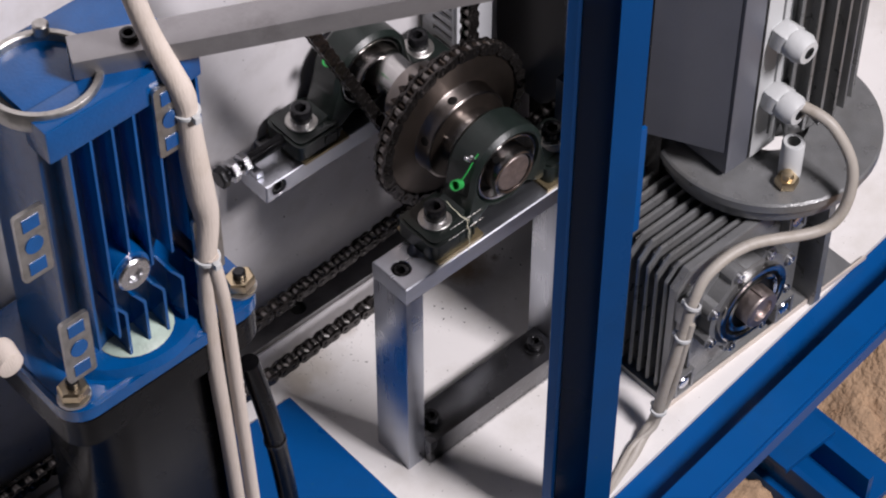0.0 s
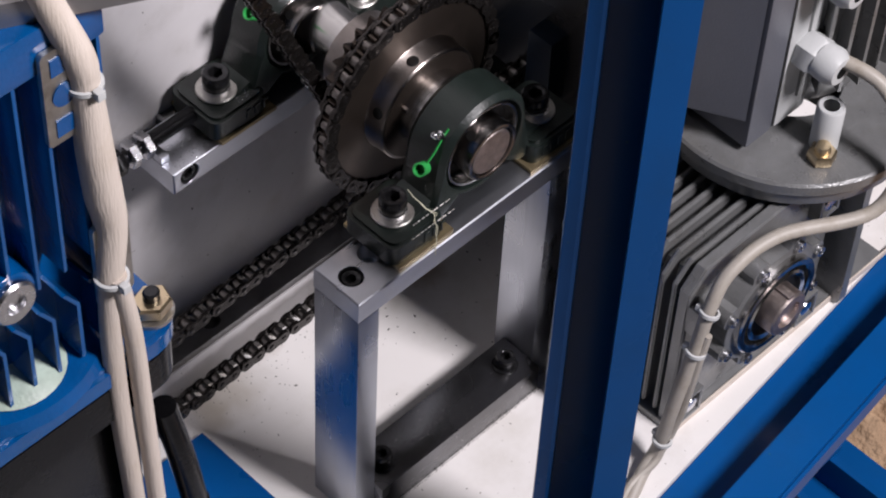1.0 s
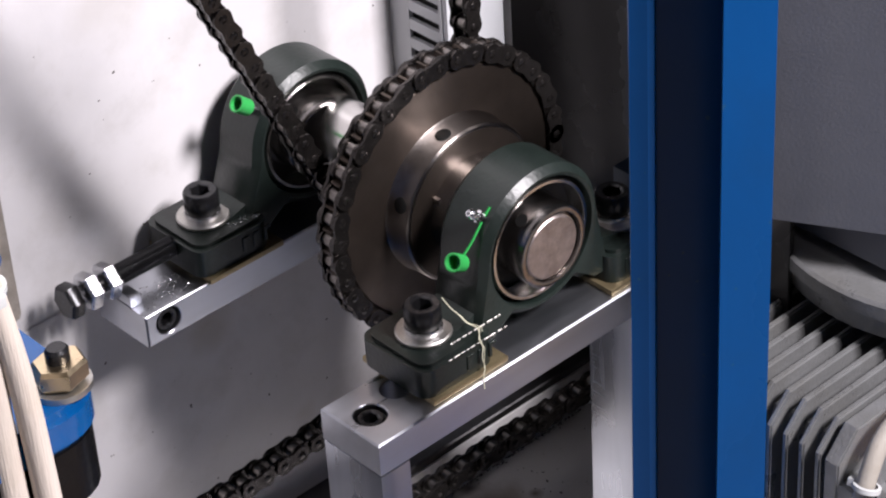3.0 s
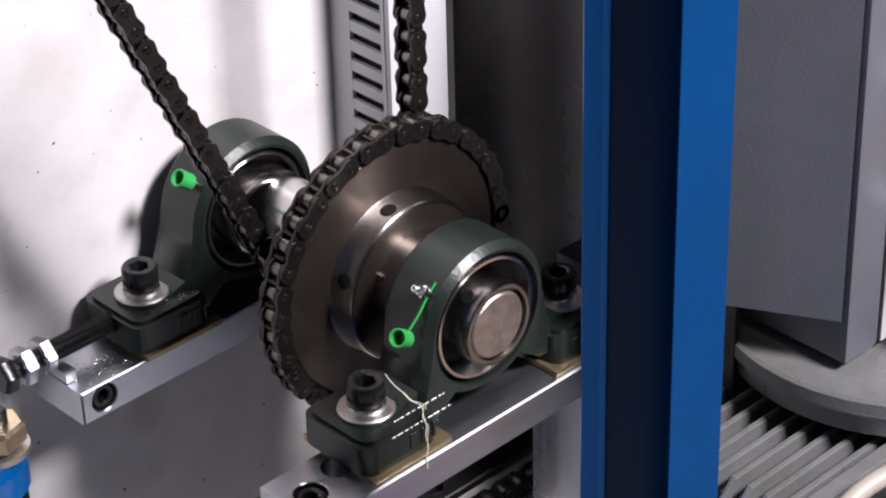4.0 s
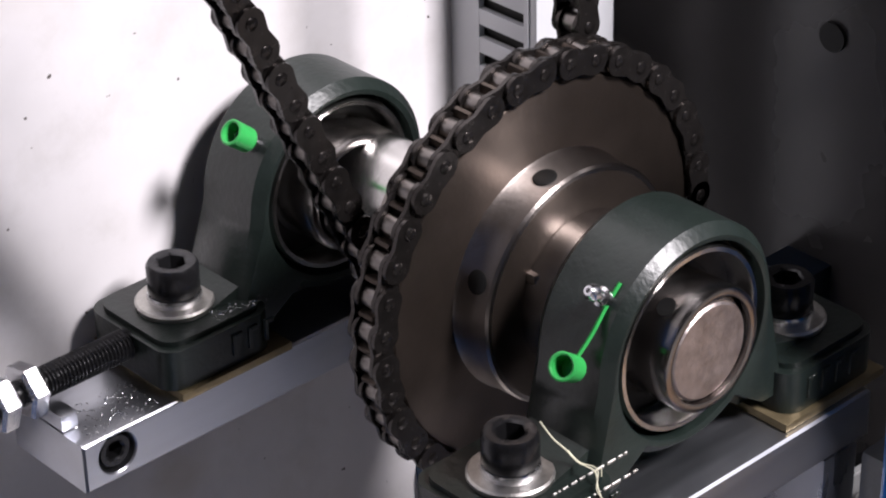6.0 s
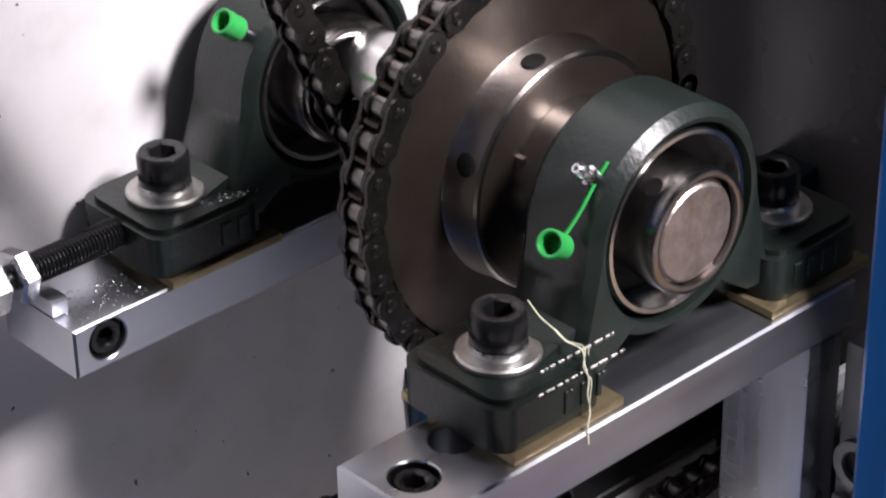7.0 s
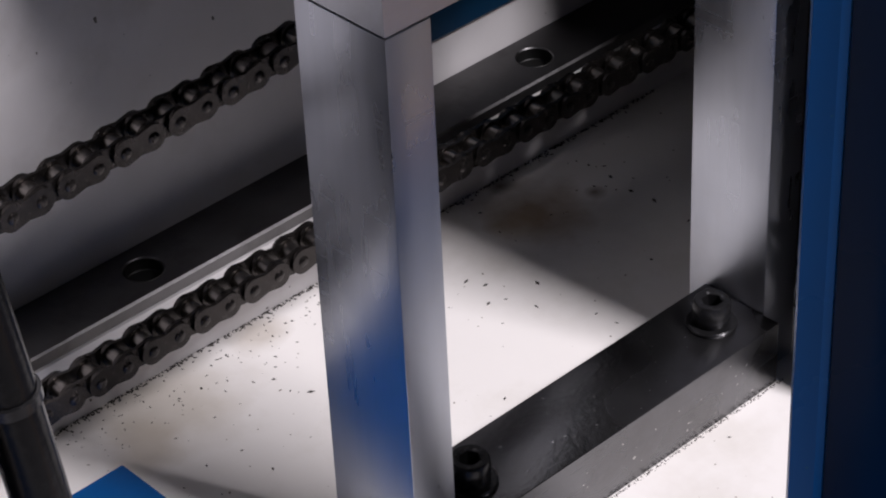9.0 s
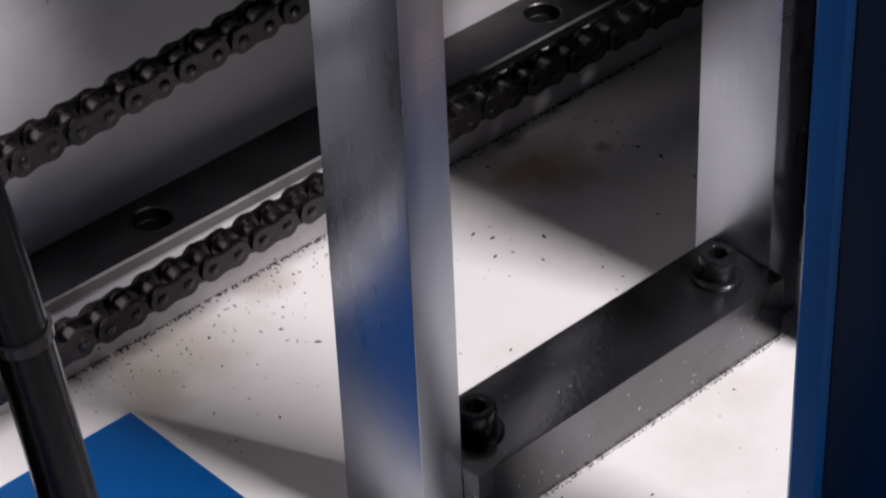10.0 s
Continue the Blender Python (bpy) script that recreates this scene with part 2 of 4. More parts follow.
stained(WHITE_PLATE, (-0.012, 0.110, -0.0142), 0.014, (0.36, 0.29, 0.2), 0.45)
stained(WHITE_PLATE, (0.048, 0.128, -0.0142), 0.012, (0.3, 0.25, 0.19), 0.5)
stained(WHITE_PLATE, (0.008, 0.123, -0.0142), 0.03, (0.45, 0.4, 0.33), 0.5)

# ---- building helpers ----
FLOOR_TOP = -0.0142
BACK = (-0.0080, -0.0005, -0.0012)   # the wall rail and all that it carries
DRIVE = (-0.0040, 0.0150, 0.0030)    # the blue gearbox and its motor
GEAR = (-0.0060, 0.0030, FLOOR_TOP)  # the grey gearbox


def thing(name, base, label, category, group="", kind="", move=(0, 0, 0), scale=(1, 1, 1)):
    ob = new(name)
    ob.empty_display_size = 0.02
    ob.location = Vector(base) + Vector(move)
    ob.scale = scale
    ob["base"] = tuple(base)
    return tagged(ob, label, category, group, kind)


def finish(bm, smooth=35):
    bmesh.ops.recalc_face_normals(bm, faces=bm.faces)
    for f in bm.faces:
        f.smooth = True
    for e in bm.edges:
        if len(e.link_faces) == 2 and e.calc_face_angle(0) > radians(smooth):
            e.smooth = False


def part(name, bm, mat, parent, label="", smooth=35):
    """Links a bmesh in world coordinates as one mesh under a thing or part."""
    root = parent
    while root.parent:
        root = root.parent
    bmesh.ops.translate(bm, verts=bm.verts, vec=-Vector(root["base"]))
    finish(bm, smooth)
    me = bpy.data.meshes.new(name)
    bm.to_mesh(me)
    bm.free()
    me.materials.append(mat)
    ob = new(name, me)
    ob.parent = parent
    return tagged(ob, label)


def single(name, bm, mat, label, category, group="", kind="", smooth=35, move=(0, 0, 0)):
    """One mesh that is a thing by itself."""
    bmesh.ops.translate(bm, verts=bm.verts, vec=move)
    finish(bm, smooth)
    me = bpy.data.meshes.new(name)
    bm.to_mesh(me)
    bm.free()
    me.materials.append(mat)
    return tagged(new(name, me), label, category, group, kind)


def box(lo, hi, bevel=0.0, seg=2, bm=None):
    bm2 = bmesh.new()
    bmesh.ops.create_cube(bm2, size=1)
    for v in bm2.verts:
        v.co = Vector([lo[k] + (v.co[k] + 0.5) * (hi[k] - lo[k]) for k in range(3)])
    if bevel:
        bmesh.ops.bevel(bm2, geom=bm2.edges[:], offset=bevel, segments=seg, affect='EDGES', profile=0.7)
    return merge(bm, bm2)


def merge(bm, bm2):
    if bm is None:
        return bm2
    me = bpy.data.meshes.new("tmp")
    bm2.to_mesh(me)
    bm2.free()
    bm.from_mesh(me)
    bpy.data.meshes.remove(me)
    return bm


AX = {'x': Matrix.Rotation(radians(90), 4, 'Y'), 'y': Matrix.Rotation(radians(90), 4, 'X'), 'z': Matrix.Identity(4)}


def lathe(profile, at, axis='z', seg=32, bm=None, flip=False):
    """Turns (radius, height) pairs about an axis through at; heights run along +x, -y or +z (flip: the other way)."""
    bm2 = bmesh.new()
    rings = []
    for r, h in profile:
        h = -h if flip else h
        if r < 1e-6:
            rings.append([bm2.verts.new((0, 0, h))])
        else:
            rings.append([bm2.verts.new((r * math.cos(2 * math.pi * k / seg), r * math.sin(2 * math.pi * k / seg), h)) for k in range(seg)])
    for a, b in zip(rings, rings[1:]):
        for k in range(seg):
            j = (k + 1) % seg
            quad = [a[k % len(a)], a[j % len(a)], b[j % len(b)], b[k % len(b)]]
            quad = [v for n, v in enumerate(quad) if v not in quad[:n]]
            if len(quad) > 2:
                bm2.faces.new(quad)
    bmesh.ops.transform(bm2, matrix=Matrix.Translation(at) @ AX[axis], verts=bm2.verts)
    return merge(bm, bm2)


def prism(outline, lo, hi, axis='y', bevel=0.0, bm=None, seg=2):
    """A 2D outline extruded from lo to hi along an axis; for y the outline is (x, z), for x it is (y, z), for z it is (x, y)."""
    bm2 = bmesh.new()

    def place(p, d):
        return {'y': (p[0], d, p[1]), 'x': (d, p[0], p[1]), 'z': (p[0], p[1], d)}[axis]
    a = [bm2.verts.new(place(p, lo)) for p in outline]
    b = [bm2.verts.new(place(p, hi)) for p in outline]
    bm2.faces.new(a)
    bm2.faces.new(b[::-1])
    n = len(a)
    for k in range(n):
        bm2.faces.new((a[k], b[k], b[(k + 1) % n], a[(k + 1) % n]))
    bmesh.ops.recalc_face_normals(bm2, faces=bm2.faces)
    if bevel:
        caps = [e for e in bm2.edges if len(e.link_faces) == 2 and any(len(f.verts) == n and n > 4 for f in e.link_faces)] if n > 4 else bm2.edges[:]
        bmesh.ops.bevel(bm2, geom=caps, offset=bevel, segments=seg, affect='EDGES')
    return merge(bm, bm2)


def tube(points, r, seg=10, bm=None, steps=8, flat=1.0, radii=None):
    """A round tube along a smooth line through the points."""
    pts = [Vector(p) for p in points]
    line = []
    rad = []
    for k in range(len(pts) - 1):
        p0, p1, p2, p3 = pts[max(k - 1, 0)], pts[k], pts[k + 1], pts[min(k + 2, len(pts) - 1)]
        for s in range(steps):
            u = s / steps
            line.append(0.5 * (2 * p1 + (p2 - p0) * u + (2 * p0 - 5 * p1 + 4 * p2 - p3) * u * u + (3 * p1 - p0 - 3 * p2 + p3) * u ** 3))
            rad.append(r if not radii else radii[k] + (radii[k + 1] - radii[k]) * u)
    line.append(pts[-1])
    rad.append(r if not radii else radii[-1])
    bm2 = bmesh.new()
    rings = []
    side = None
    for k, p in enumerate(line):
        d = (line[min(k + 1, len(line) - 1)] - line[max(k - 1, 0)]).normalized()
        if side is None:
            side = d.cross(Vector((0.31, 0.2, 0.93))).normalized()
        side = (side - d * side.dot(d)).normalized()
        up = d.cross(side)
        rings.append([bm2.verts.new(p + (side * math.cos(2 * math.pi * j / seg) + up * math.sin(2 * math.pi * j / seg) * flat) * rad[k]) for j in range(seg)])
    for a, b in zip(rings, rings[1:]):
        for j in range(seg):
            bm2.faces.new((a[j], a[(j + 1) % seg], b[(j + 1) % seg], b[j]))
    bm2.faces.new(rings[0][::-1])
    bm2.faces.new(rings[-1])
    return merge(bm, bm2)


def cap_head(at, r, h, bm=None, up=1, axis='z', key=0.5):
    """A socket head with its hexagon hole open at the top."""
    bm2 = lathe([(0, 0), (r * 0.96, 0), (r, h * 0.06), (r, h * 0.88), (r * 0.9, h), (r * 0.62, h)], (0, 0, 0), 'z', 24)
    hexr = r * key * 1.1
    a = [bm2.verts.new((r * 0.62 * math.cos(2 * math.pi * k / 24), r * 0.62 * math.sin(2 * math.pi * k / 24), h)) for k in range(24)]
    b = [bm2.verts.new((hexr * math.cos(math.pi * k / 3), hexr * math.sin(math.pi * k / 3), h - 0.0004)) for k in range(6)]
    c = [bm2.verts.new((hexr * math.cos(math.pi * k / 3), hexr * math.sin(math.pi * k / 3), h * 0.35)) for k in range(6)]
    for k in range(6):
        j = (k + 1) % 6
        for s in range(4):
            bm2.faces.new((a[(4 * k + s) % 24], a[(4 * k + s + 1) % 24], b[k] if s < 2 else b[j]))
        bm2.faces.new((a[(4 * k + 2) % 24], b[j], b[k]))
        bm2.faces.new((b[k], b[j], c[j], c[k]))
    bm2.faces.new(c[::-1])
    bmesh.ops.remove_doubles(bm2, verts=bm2.verts, dist=1e-6)
    bmesh.ops.transform(bm2, matrix=Matrix.Translation(at) @ AX[axis] @ Matrix.Diagonal((1, 1, up, 1)), verts=bm2.verts)
    return merge(bm, bm2)


def hexagon(at, r, h, axis='z', bm=None, chamfer=0.12):
    bm2 = bmesh.new()
    rings = []
    for rr, hh in ((r * (1 - chamfer), 0), (r, h * 0.18), (r, h * 0.82), (r * (1 - chamfer), h)):
        rings.append([bm2.verts.new((rr * math.cos(math.pi * k / 3 + 0.3), rr * math.sin(math.pi * k / 3 + 0.3), hh)) for k in range(6)])
    for a, b in zip(rings, rings[1:]):
        for k in range(6):
            bm2.faces.new((a[k], a[(k + 1) % 6], b[(k + 1) % 6], b[k]))
    bm2.faces.new(rings[0][::-1])
    bm2.faces.new(rings[-1])
    bmesh.ops.transform(bm2, matrix=Matrix.Translation(at) @ AX[axis], verts=bm2.verts)
    return merge(bm, bm2)


def rounded_rect(x0, x1, z0, z1, r, n=5):
    out = []
    for cx, cz, a0 in ((x1 - r, z1 - r, 0), (x0 + r, z1 - r, 90), (x0 + r, z0 + r, 180), (x1 - r, z0 + r, 270)):
        for k in range(n + 1):
            a = radians(a0 + 90 * k / n)
            out.append((cx + r * math.cos(a), cz + r * math.sin(a)))
    return out


def drilled(outline, holes, lo, hi, axis, up, chamfer=0.0007):
    """A bar between lo and hi along an axis with blind holes (a, b, r, depth) in the face at up, which is lo or hi."""
    bm = bmesh.new()
    s = 1 if up > min(lo, hi) else -1
    down = lo if up == hi else hi
    cx = sum(p[0] for p in outline) / len(outline)
    cy = sum(p[1] for p in outline) / len(outline)

    def place(a, b, d):
        return {'y': (a, d, b), 'x': (d, a, b), 'z': (a, b, d)}[axis]

    def ring(pts, d):
        return [bm.verts.new(place(a, b, d)) for a, b in pts]

    def skin(a, b):
        for k in range(len(a)):
            j = (k + 1) % len(a)
            bm.faces.new((a[k], a[j], b[j], b[k]))
    inset = [(a - chamfer * (1 if a > cx else -1), b - chamfer * (1 if b > cy else -1)) for a, b in outline]
    r0, r1, r2, r3 = ring(inset, down), ring(outline, down + s * chamfer), ring(outline, up - s * chamfer), ring(inset, up)
    skin(r0, r1)
    skin(r1, r2)
    skin(r2, r3)
    bm.faces.new(r0)
    edges = [bm.edges.get((r3[k], r3[(k + 1) % len(r3)])) for k in range(len(r3))]
    for a, b, r, depth in holes:
        circle = [(math.cos(2 * math.pi * k / 28), math.sin(2 * math.pi * k / 28)) for k in range(28)]
        c0 = ring([(a + (r + 0.0004) * u, b + (r + 0.0004) * v) for u, v in circle], up)
        c1 = ring([(a + r * u, b + r * v) for u, v in circle], up - s * 0.0004)
        c2 = ring([(a + r * u, b + r * v) for u, v in circle], up - s * depth)
        skin(c0, c1)
        skin(c1, c2)
        bm.faces.new(c2)
        edges += [bm.edges.get((c0[k], c0[(k + 1) % 28])) for k in range(28)]
    bmesh.ops.triangle_fill(bm, use_beauty=True, use_dissolve=False, edges=edges)
    return bm

# ---- setting ----
WALL_Y = 0.172
AXIS_X, AXIS_Z = 0.0978, 0.2215   # the sprocket shaft
BAR_TOP = 0.183

single("floor", prism([(-0.62, -0.1876), (0.62, -0.0550), (0.62, WALL_Y), (-0.62, WALL_Y)], FLOOR_TOP - 0.006, FLOOR_TOP, 'z'),
       WHITE_PLATE, "white painted steel floor plate of the machine, dusty with swarf", "floor plate", kind="structure")
single("wall_back", box((-0.62, WALL_Y, -0.06), (0.62, WALL_Y + 0.004, 0.9), 0.0), WALL_PAINT,
       "grey-white painted sheet back panel of the machine", "wall panel", kind="structure")
single("ground", box((-4, -4, -0.5), (4, 4, -0.32)), GROUND, "dusty grey concrete ground under the machine", "ground", kind="structure")


def sand_heap():
    bm = bmesh.new()
    n = 110
    vs = []
    for i in range(n + 1):
        for j in range(n + 1):
            x, y = 0.15 + 1.1 * i / n, -0.75 + 0.95 * j / n
            e = min(i, j, n - i, n - j) / n * 6
            h = 0.12 * min(1, e) * (0.6 + 0.8 * noise.noise((x * 4, y * 4, 0)))
            h += 0.018 * noise.noise((x * 30, y * 30, 3)) + 0.012 * noise.noise((x * 80, y * 80, 5)) + 0.006 * noise.noise((x * 170, y * 170, 9))
            vs.append(bm.verts.new((x, y, -0.33 + max(0, h) if e else -0.335)))
    for i in range(n):
        for j in range(n):
            a = i * (n + 1) + j
            bm.faces.new((vs[a], vs[a + n + 1], vs[a + n + 2], vs[a + 1]))
    return single("sand_heap", bm, SAND, "loose brown sand heaped on the ground beside the machine", "sand", kind="stuff", smooth=80)


sand_heap()

# unseen workshop shell, added; near-black to hold down bounced light and reflections
single("wall_west", box((-3.2, -3.2, -0.32), (-3.1, 3.2, 2.7)), ROOM, "unseen dark wall closing the workshop", "wall", kind="structure")
single("wall_north", box((-3.1, 3.1, -0.32), (3.1, 3.2, 2.7)), ROOM, "unseen dark wall closing the workshop", "wall", kind="structure")
single("wall_east", box((3.1, -3.2, -0.32), (3.2, 3.2, 2.7)), ROOM, "unseen dark wall closing the workshop", "wall", kind="structure")
bmw = box((-3.1, -3.2, -0.32), (0.1, -3.1, 2.7))
box((2.4, -3.2, -0.32), (3.1, -3.1, 2.7), bm=bmw)
box((0.1, -3.2, 2.45), (2.4, -3.1, 2.7), bm=bmw)
single("wall_south", bmw, ROOM, "unseen dark wall with a wide opening, closing the workshop", "wall", kind="structure")
single("ceiling", box((-3.2, -3.2, 2.7), (3.2, 3.2, 2.8)), ROOM, "unseen dark ceiling closing the workshop", "ceiling", kind="structure")


EDGE, LEAN = -0.1213, 0.107   # the front edge of the floor plate


def frame_beam():
    t = thing("frame_beam", (0.35, -0.12, -0.05), "blue painted folded-steel channel of the machine frame", "frame beam", kind="structure")
    def run(name, y0, y1, z0, z1, bevel=0.0006):
        """A strip along the front edge of the floor plate, between two distances in front of it."""
        part(name, prism([(0.02, EDGE + 0.02 * LEAN - y0), (0.75, EDGE + 0.75 * LEAN - y0), (0.75, EDGE + 0.75 * LEAN - y1), (0.02, EDGE + 0.02 * LEAN - y1)], z0, z1, 'z', bevel), BLUE, t)
    run("inner_flange", 0.0004, 0.0360, FLOOR_TOP - 0.006, FLOOR_TOP - 0.003)
    run("web", 0.0362, 0.0394, FLOOR_TOP - 0.006, 0.0085)
    run("outer_flange", 0.0364, 0.0610, 0.0087, 0.0118)
    run("lip", 0.0612, 0.0640, -0.004, 0.0108)
    return t


frame_beam()

PL = Vector((0.0364, -0.0966))   # free edge of the back strip
PW = Vector((0.74, -0.67))
PT = 0.0028
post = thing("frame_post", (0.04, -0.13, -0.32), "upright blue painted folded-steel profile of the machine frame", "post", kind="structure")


def post_outline():
    """A folded profile in plan: a narrow back strip, a deep channel and the front flange."""
    v = Vector((0.67, 0.74))
    wide, front, strip, deep = 0.0445, -0.0166, 0.0088, 0.0150
    plan = ((0, 0.0018), (strip - PT, 0.0004), (strip - PT, deep), (wide, deep), (wide, front), (wide - 0.0165, front), (wide - 0.0165, front + PT), (wide - PT, front + PT), (wide - PT, deep - PT),
            (strip, deep - PT), (strip, 0.0004), (strip - 0.0009, -PT + 0.0009), (strip - 0.0030, -PT + 0.0004), (0, -PT + 0.0018))
    return [tuple(PL + PW * u + v * w) for u, w in plan]


part("profile", prism(post_outline(), -0.32, 0.54, 'z'), BLUE, post, smooth=25)
# unseen sheet added to shade floor and back panel, cut to hide behind post
part("shadow_blocker", prism([(0.146, FLOOR_TOP), (0.176, FLOOR_TOP), (0.176, 0.128), (0.186, 0.128), (0.186, 0.230), (0.177, 0.230), (0.177, 0.330), (0.146, 0.330)], -0.030, -0.027, 'y'), BLUE, post)

side = thing("side_panel", (0.25, 0.1, 0.0), "dark grey painted steel side panel with a drilled hole", "panel", kind="structure", move=(-0.004, 0, -0.011))
PX = 0.2400
part("sheet", box((PX, 0.0, 0.112), (PX + 0.003, WALL_Y - 0.002, 0.75), 0.0008), PANEL_GREY, side)
# ledge and sheet added to keep light from the right off the back panel
part("light_stop_ledge", box((PX + 0.0032, 0.0, 0.1120), (0.2800, WALL_Y - 0.002, 0.1145), 0.0005), PANEL_GREY, side)
part("light_stop_sheet", box((0.2770, 0.0308, 0.0002), (0.2800, WALL_Y - 0.002, 0.1118), 0.0005), PANEL_GREY, side)
# raised black disc painting the dark inside of the hole
part("hole", lathe([(0.0, 0), (0.0048, 0), (0.0048, 0.0015)], (PX - 0.0012, 0.0788, 0.2490), 'x', 20), RUBBER, side)


def cable_duct():
    t = thing("cable_duct", (0.205, WALL_Y, 0.1), "light grey slotted plastic cable duct standing on the back panel", "cable duct", move=(-0.005, 0, 0))
    x0, x1, y0 = 0.1703, 0.2040, 0.137
    part("cover", box((x0 + 0.0005, y0 - 0.002, 0.105), (x1, y0 + 0.001, 0.78), 0.0008), DUCT, t)
    part("far_wall", box((x1 - 0.003, y0 + 0.0012, 0.105), (x1 - 0.001, WALL_Y, 0.78)), DUCT, t)
    # dark sheet standing in for the shade seen through the slots
    part("slot_shade", box((x0 + 0.003, y0 + 0.0015, 0.105), (x0 + 0.006, WALL_Y, 0.78)), HOLE, t)
    part("front_strip", box((x0, y0 + 0.0012, 0.105), (x0 + 0.0022, y0 + 0.003, 0.78)), DUCT, t)
    part("back_strip", box((x0, WALL_Y - 0.0125, 0.105), (x0 + 0.0022, WALL_Y, 0.78)), DUCT, t)
    first = part("slat", box((x0, y0 + 0.003, 0.106), (x0 + 0.0022, WALL_Y - 0.0125, 0.1114), 0.0005), DUCT, t)
    for k in range(1, 70):
        o = new("slat", first.data)
        o.parent = t
        o.location.z = 0.0095 * k
    return t


cable_duct()
single("blue_strip", box((0.1390, 0.1575, 0.0460), (0.2340, 0.1660, 0.0975), 0.0006), TEAL, "short dark teal-blue painted strip low on the back panel", "strip", move=(0, 0, -0.012))
# blue bracket painted as dark as it stands in shade
single("blue_bracket", box((0.222, 0.074, 0.105), (0.2397, 0.092, 0.1600), 0.001), BLUE_SHADED, "small blue bracket on the side panel, its shade painted in", "bracket")


# ---- bearing stand ----
def cap_screw(name, at, r, h, washer_r=0.0, washer_h=0.002, label="black socket-head cap screw with a washer", group="", spring=True, axis='z', up=1, washer_mat=None, move=(0, 0, 0)):
    t = thing(name, at, label, "screw", group, move=move)
    z = 0.0
    x, y, zz = at
    if washer_r:
        part("washer", lathe([(r * 0.4, 0), (washer_r * 0.97, 0), (washer_r, washer_h * 0.3), (washer_r, washer_h * 0.75), (washer_r * 0.95, washer_h), (r * 0.4, washer_h)], (x, y, zz), 'z', 36),
             washer_mat or ZINC_DULL, t, "dull zinc washer")
        z += washer_h
    if spring:
        part("spring_washer", lathe([(r * 0.5, 0), (r * 1.02, 0), (r * 1.06, 0.001), (r * 1.02, 0.0024), (r * 0.5, 0.0024)], (x, y, zz + z), 'z', 28), ZINC, t, "bright spring washer")
        z += 0.0024
    part("head", cap_head((x, y, zz + z), r, h), BLACK, t)
    return t


def sunk_screw(name, at, axis, r, label, group, move=(0, 0, 0)):
    """A socket screw whose head stands in a drilled hole, a little under the surface."""
    t = thing(name, at, label, "screw", group, move=move)
    f = Vector({'z': (0, 0, 1), 'y': (0, -1, 0)}[axis])
    part("head", cap_head(Vector(at) - f * 0.0078, r, 0.0066, axis=axis), BLACK, t)
    part("oil_rim", lathe([(r * 1.02, 0.0), (r * 1.11, 0.0), (r * 1.11, 0.0052), (r * 1.02, 0.0050)], Vector(at) - f * 0.0078, axis, 28), HOLE, t)
    return t


BW, BT, LEG = 0.0335, 0.0153, 0.0150
LEG2 = 0.1430
BAR_END = LEG2 + LEG + 0.003
BASE_T = FLOOR_TOP + 0.0225
stand = thing("bearing_stand", (0.08, 0.015, 0.0), "bright milled flat-steel stand carrying a pillow block bearing", "bearing stand")


part("top_bar", drilled([(0, 0), (BAR_END, 0), (BAR_END, BW), (0, BW)], [(0.0105, 0.0165, 0.0066, 0.0085), (0.0278, 0.0215, 0.0060, 0.0110)], BAR_TOP - BT, BAR_TOP, 'z', BAR_TOP), BRUSHED_X, stand)
part("leg", box((0.0002, 0.0002, FLOOR_TOP), (LEG, BW - 0.0002, BAR_TOP - BT - 0.0003), 0.0006), BRUSHED, stand)
part("leg", box((LEG2, 0.0002, FLOOR_TOP), (LEG2 + LEG - 0.0010, 0.0304, BAR_TOP - BT - 0.0003), 0.0006), BRUSHED, stand)
part("base_bar", box((LEG + 0.0002, -0.0060, FLOOR_TOP), (LEG2 - 0.0002, 0.0235, BASE_T), 0.0006), DARK_STEEL, stand, "dull dark flat bar between the legs")
sunk_screw("sunk_screw", (0.0105, 0.0165, BAR_TOP), 'z', 0.0055, "black socket screw sunk in the steel bar", "sunk screws")
for x in (0.0285, 0.1285):
    cap_screw("floor_screw", (x, 0.0085, BASE_T), 0.0058, 0.0078, 0.0078, 0.0016, "black oily socket-head cap screw on the stand's base bar", "base bar screws", spring=False, washer_mat=BLACK)

# far rail on the back panel
RAIL_Y = 0.131
rail = thing("wall_rail", (0.08, 0.16, 0.17), "bright flat-steel rail on the back panel carrying a bearing", "rail", move=BACK)
part("bar", drilled([(-0.0022, BAR_TOP - BT), (0.19, BAR_TOP - BT), (0.19, BAR_TOP), (-0.0022, BAR_TOP)], [(0.0088, 0.1763, 0.0062, 0.0085)], RAIL_Y, RAIL_Y + 0.034, 'y', RAIL_Y), BRUSHED_X, rail)
part("bracket", box((0.02, RAIL_Y + 0.0342, BAR_TOP - 0.02), (0.15, WALL_Y - 0.0005, BAR_TOP - 0.002), 0.0008), DARK_STEEL, rail)
sunk_screw("sunk_screw", (0.0088, RAIL_Y, 0.1763), 'y', 0.0053, "black socket screw sunk in the rail's front face", "sunk screws", move=BACK)

# foot bar on the floor along the back panel
foot = thing("foot_bar", (0.1, 0.18, 0.0), "flat-steel bar along the back panel, shaded top and lit front painted", "flat bar", move=(-0.0115, -0.014, FLOOR_TOP))
HOLES_X = (-0.138, 0.0330, 0.2036)
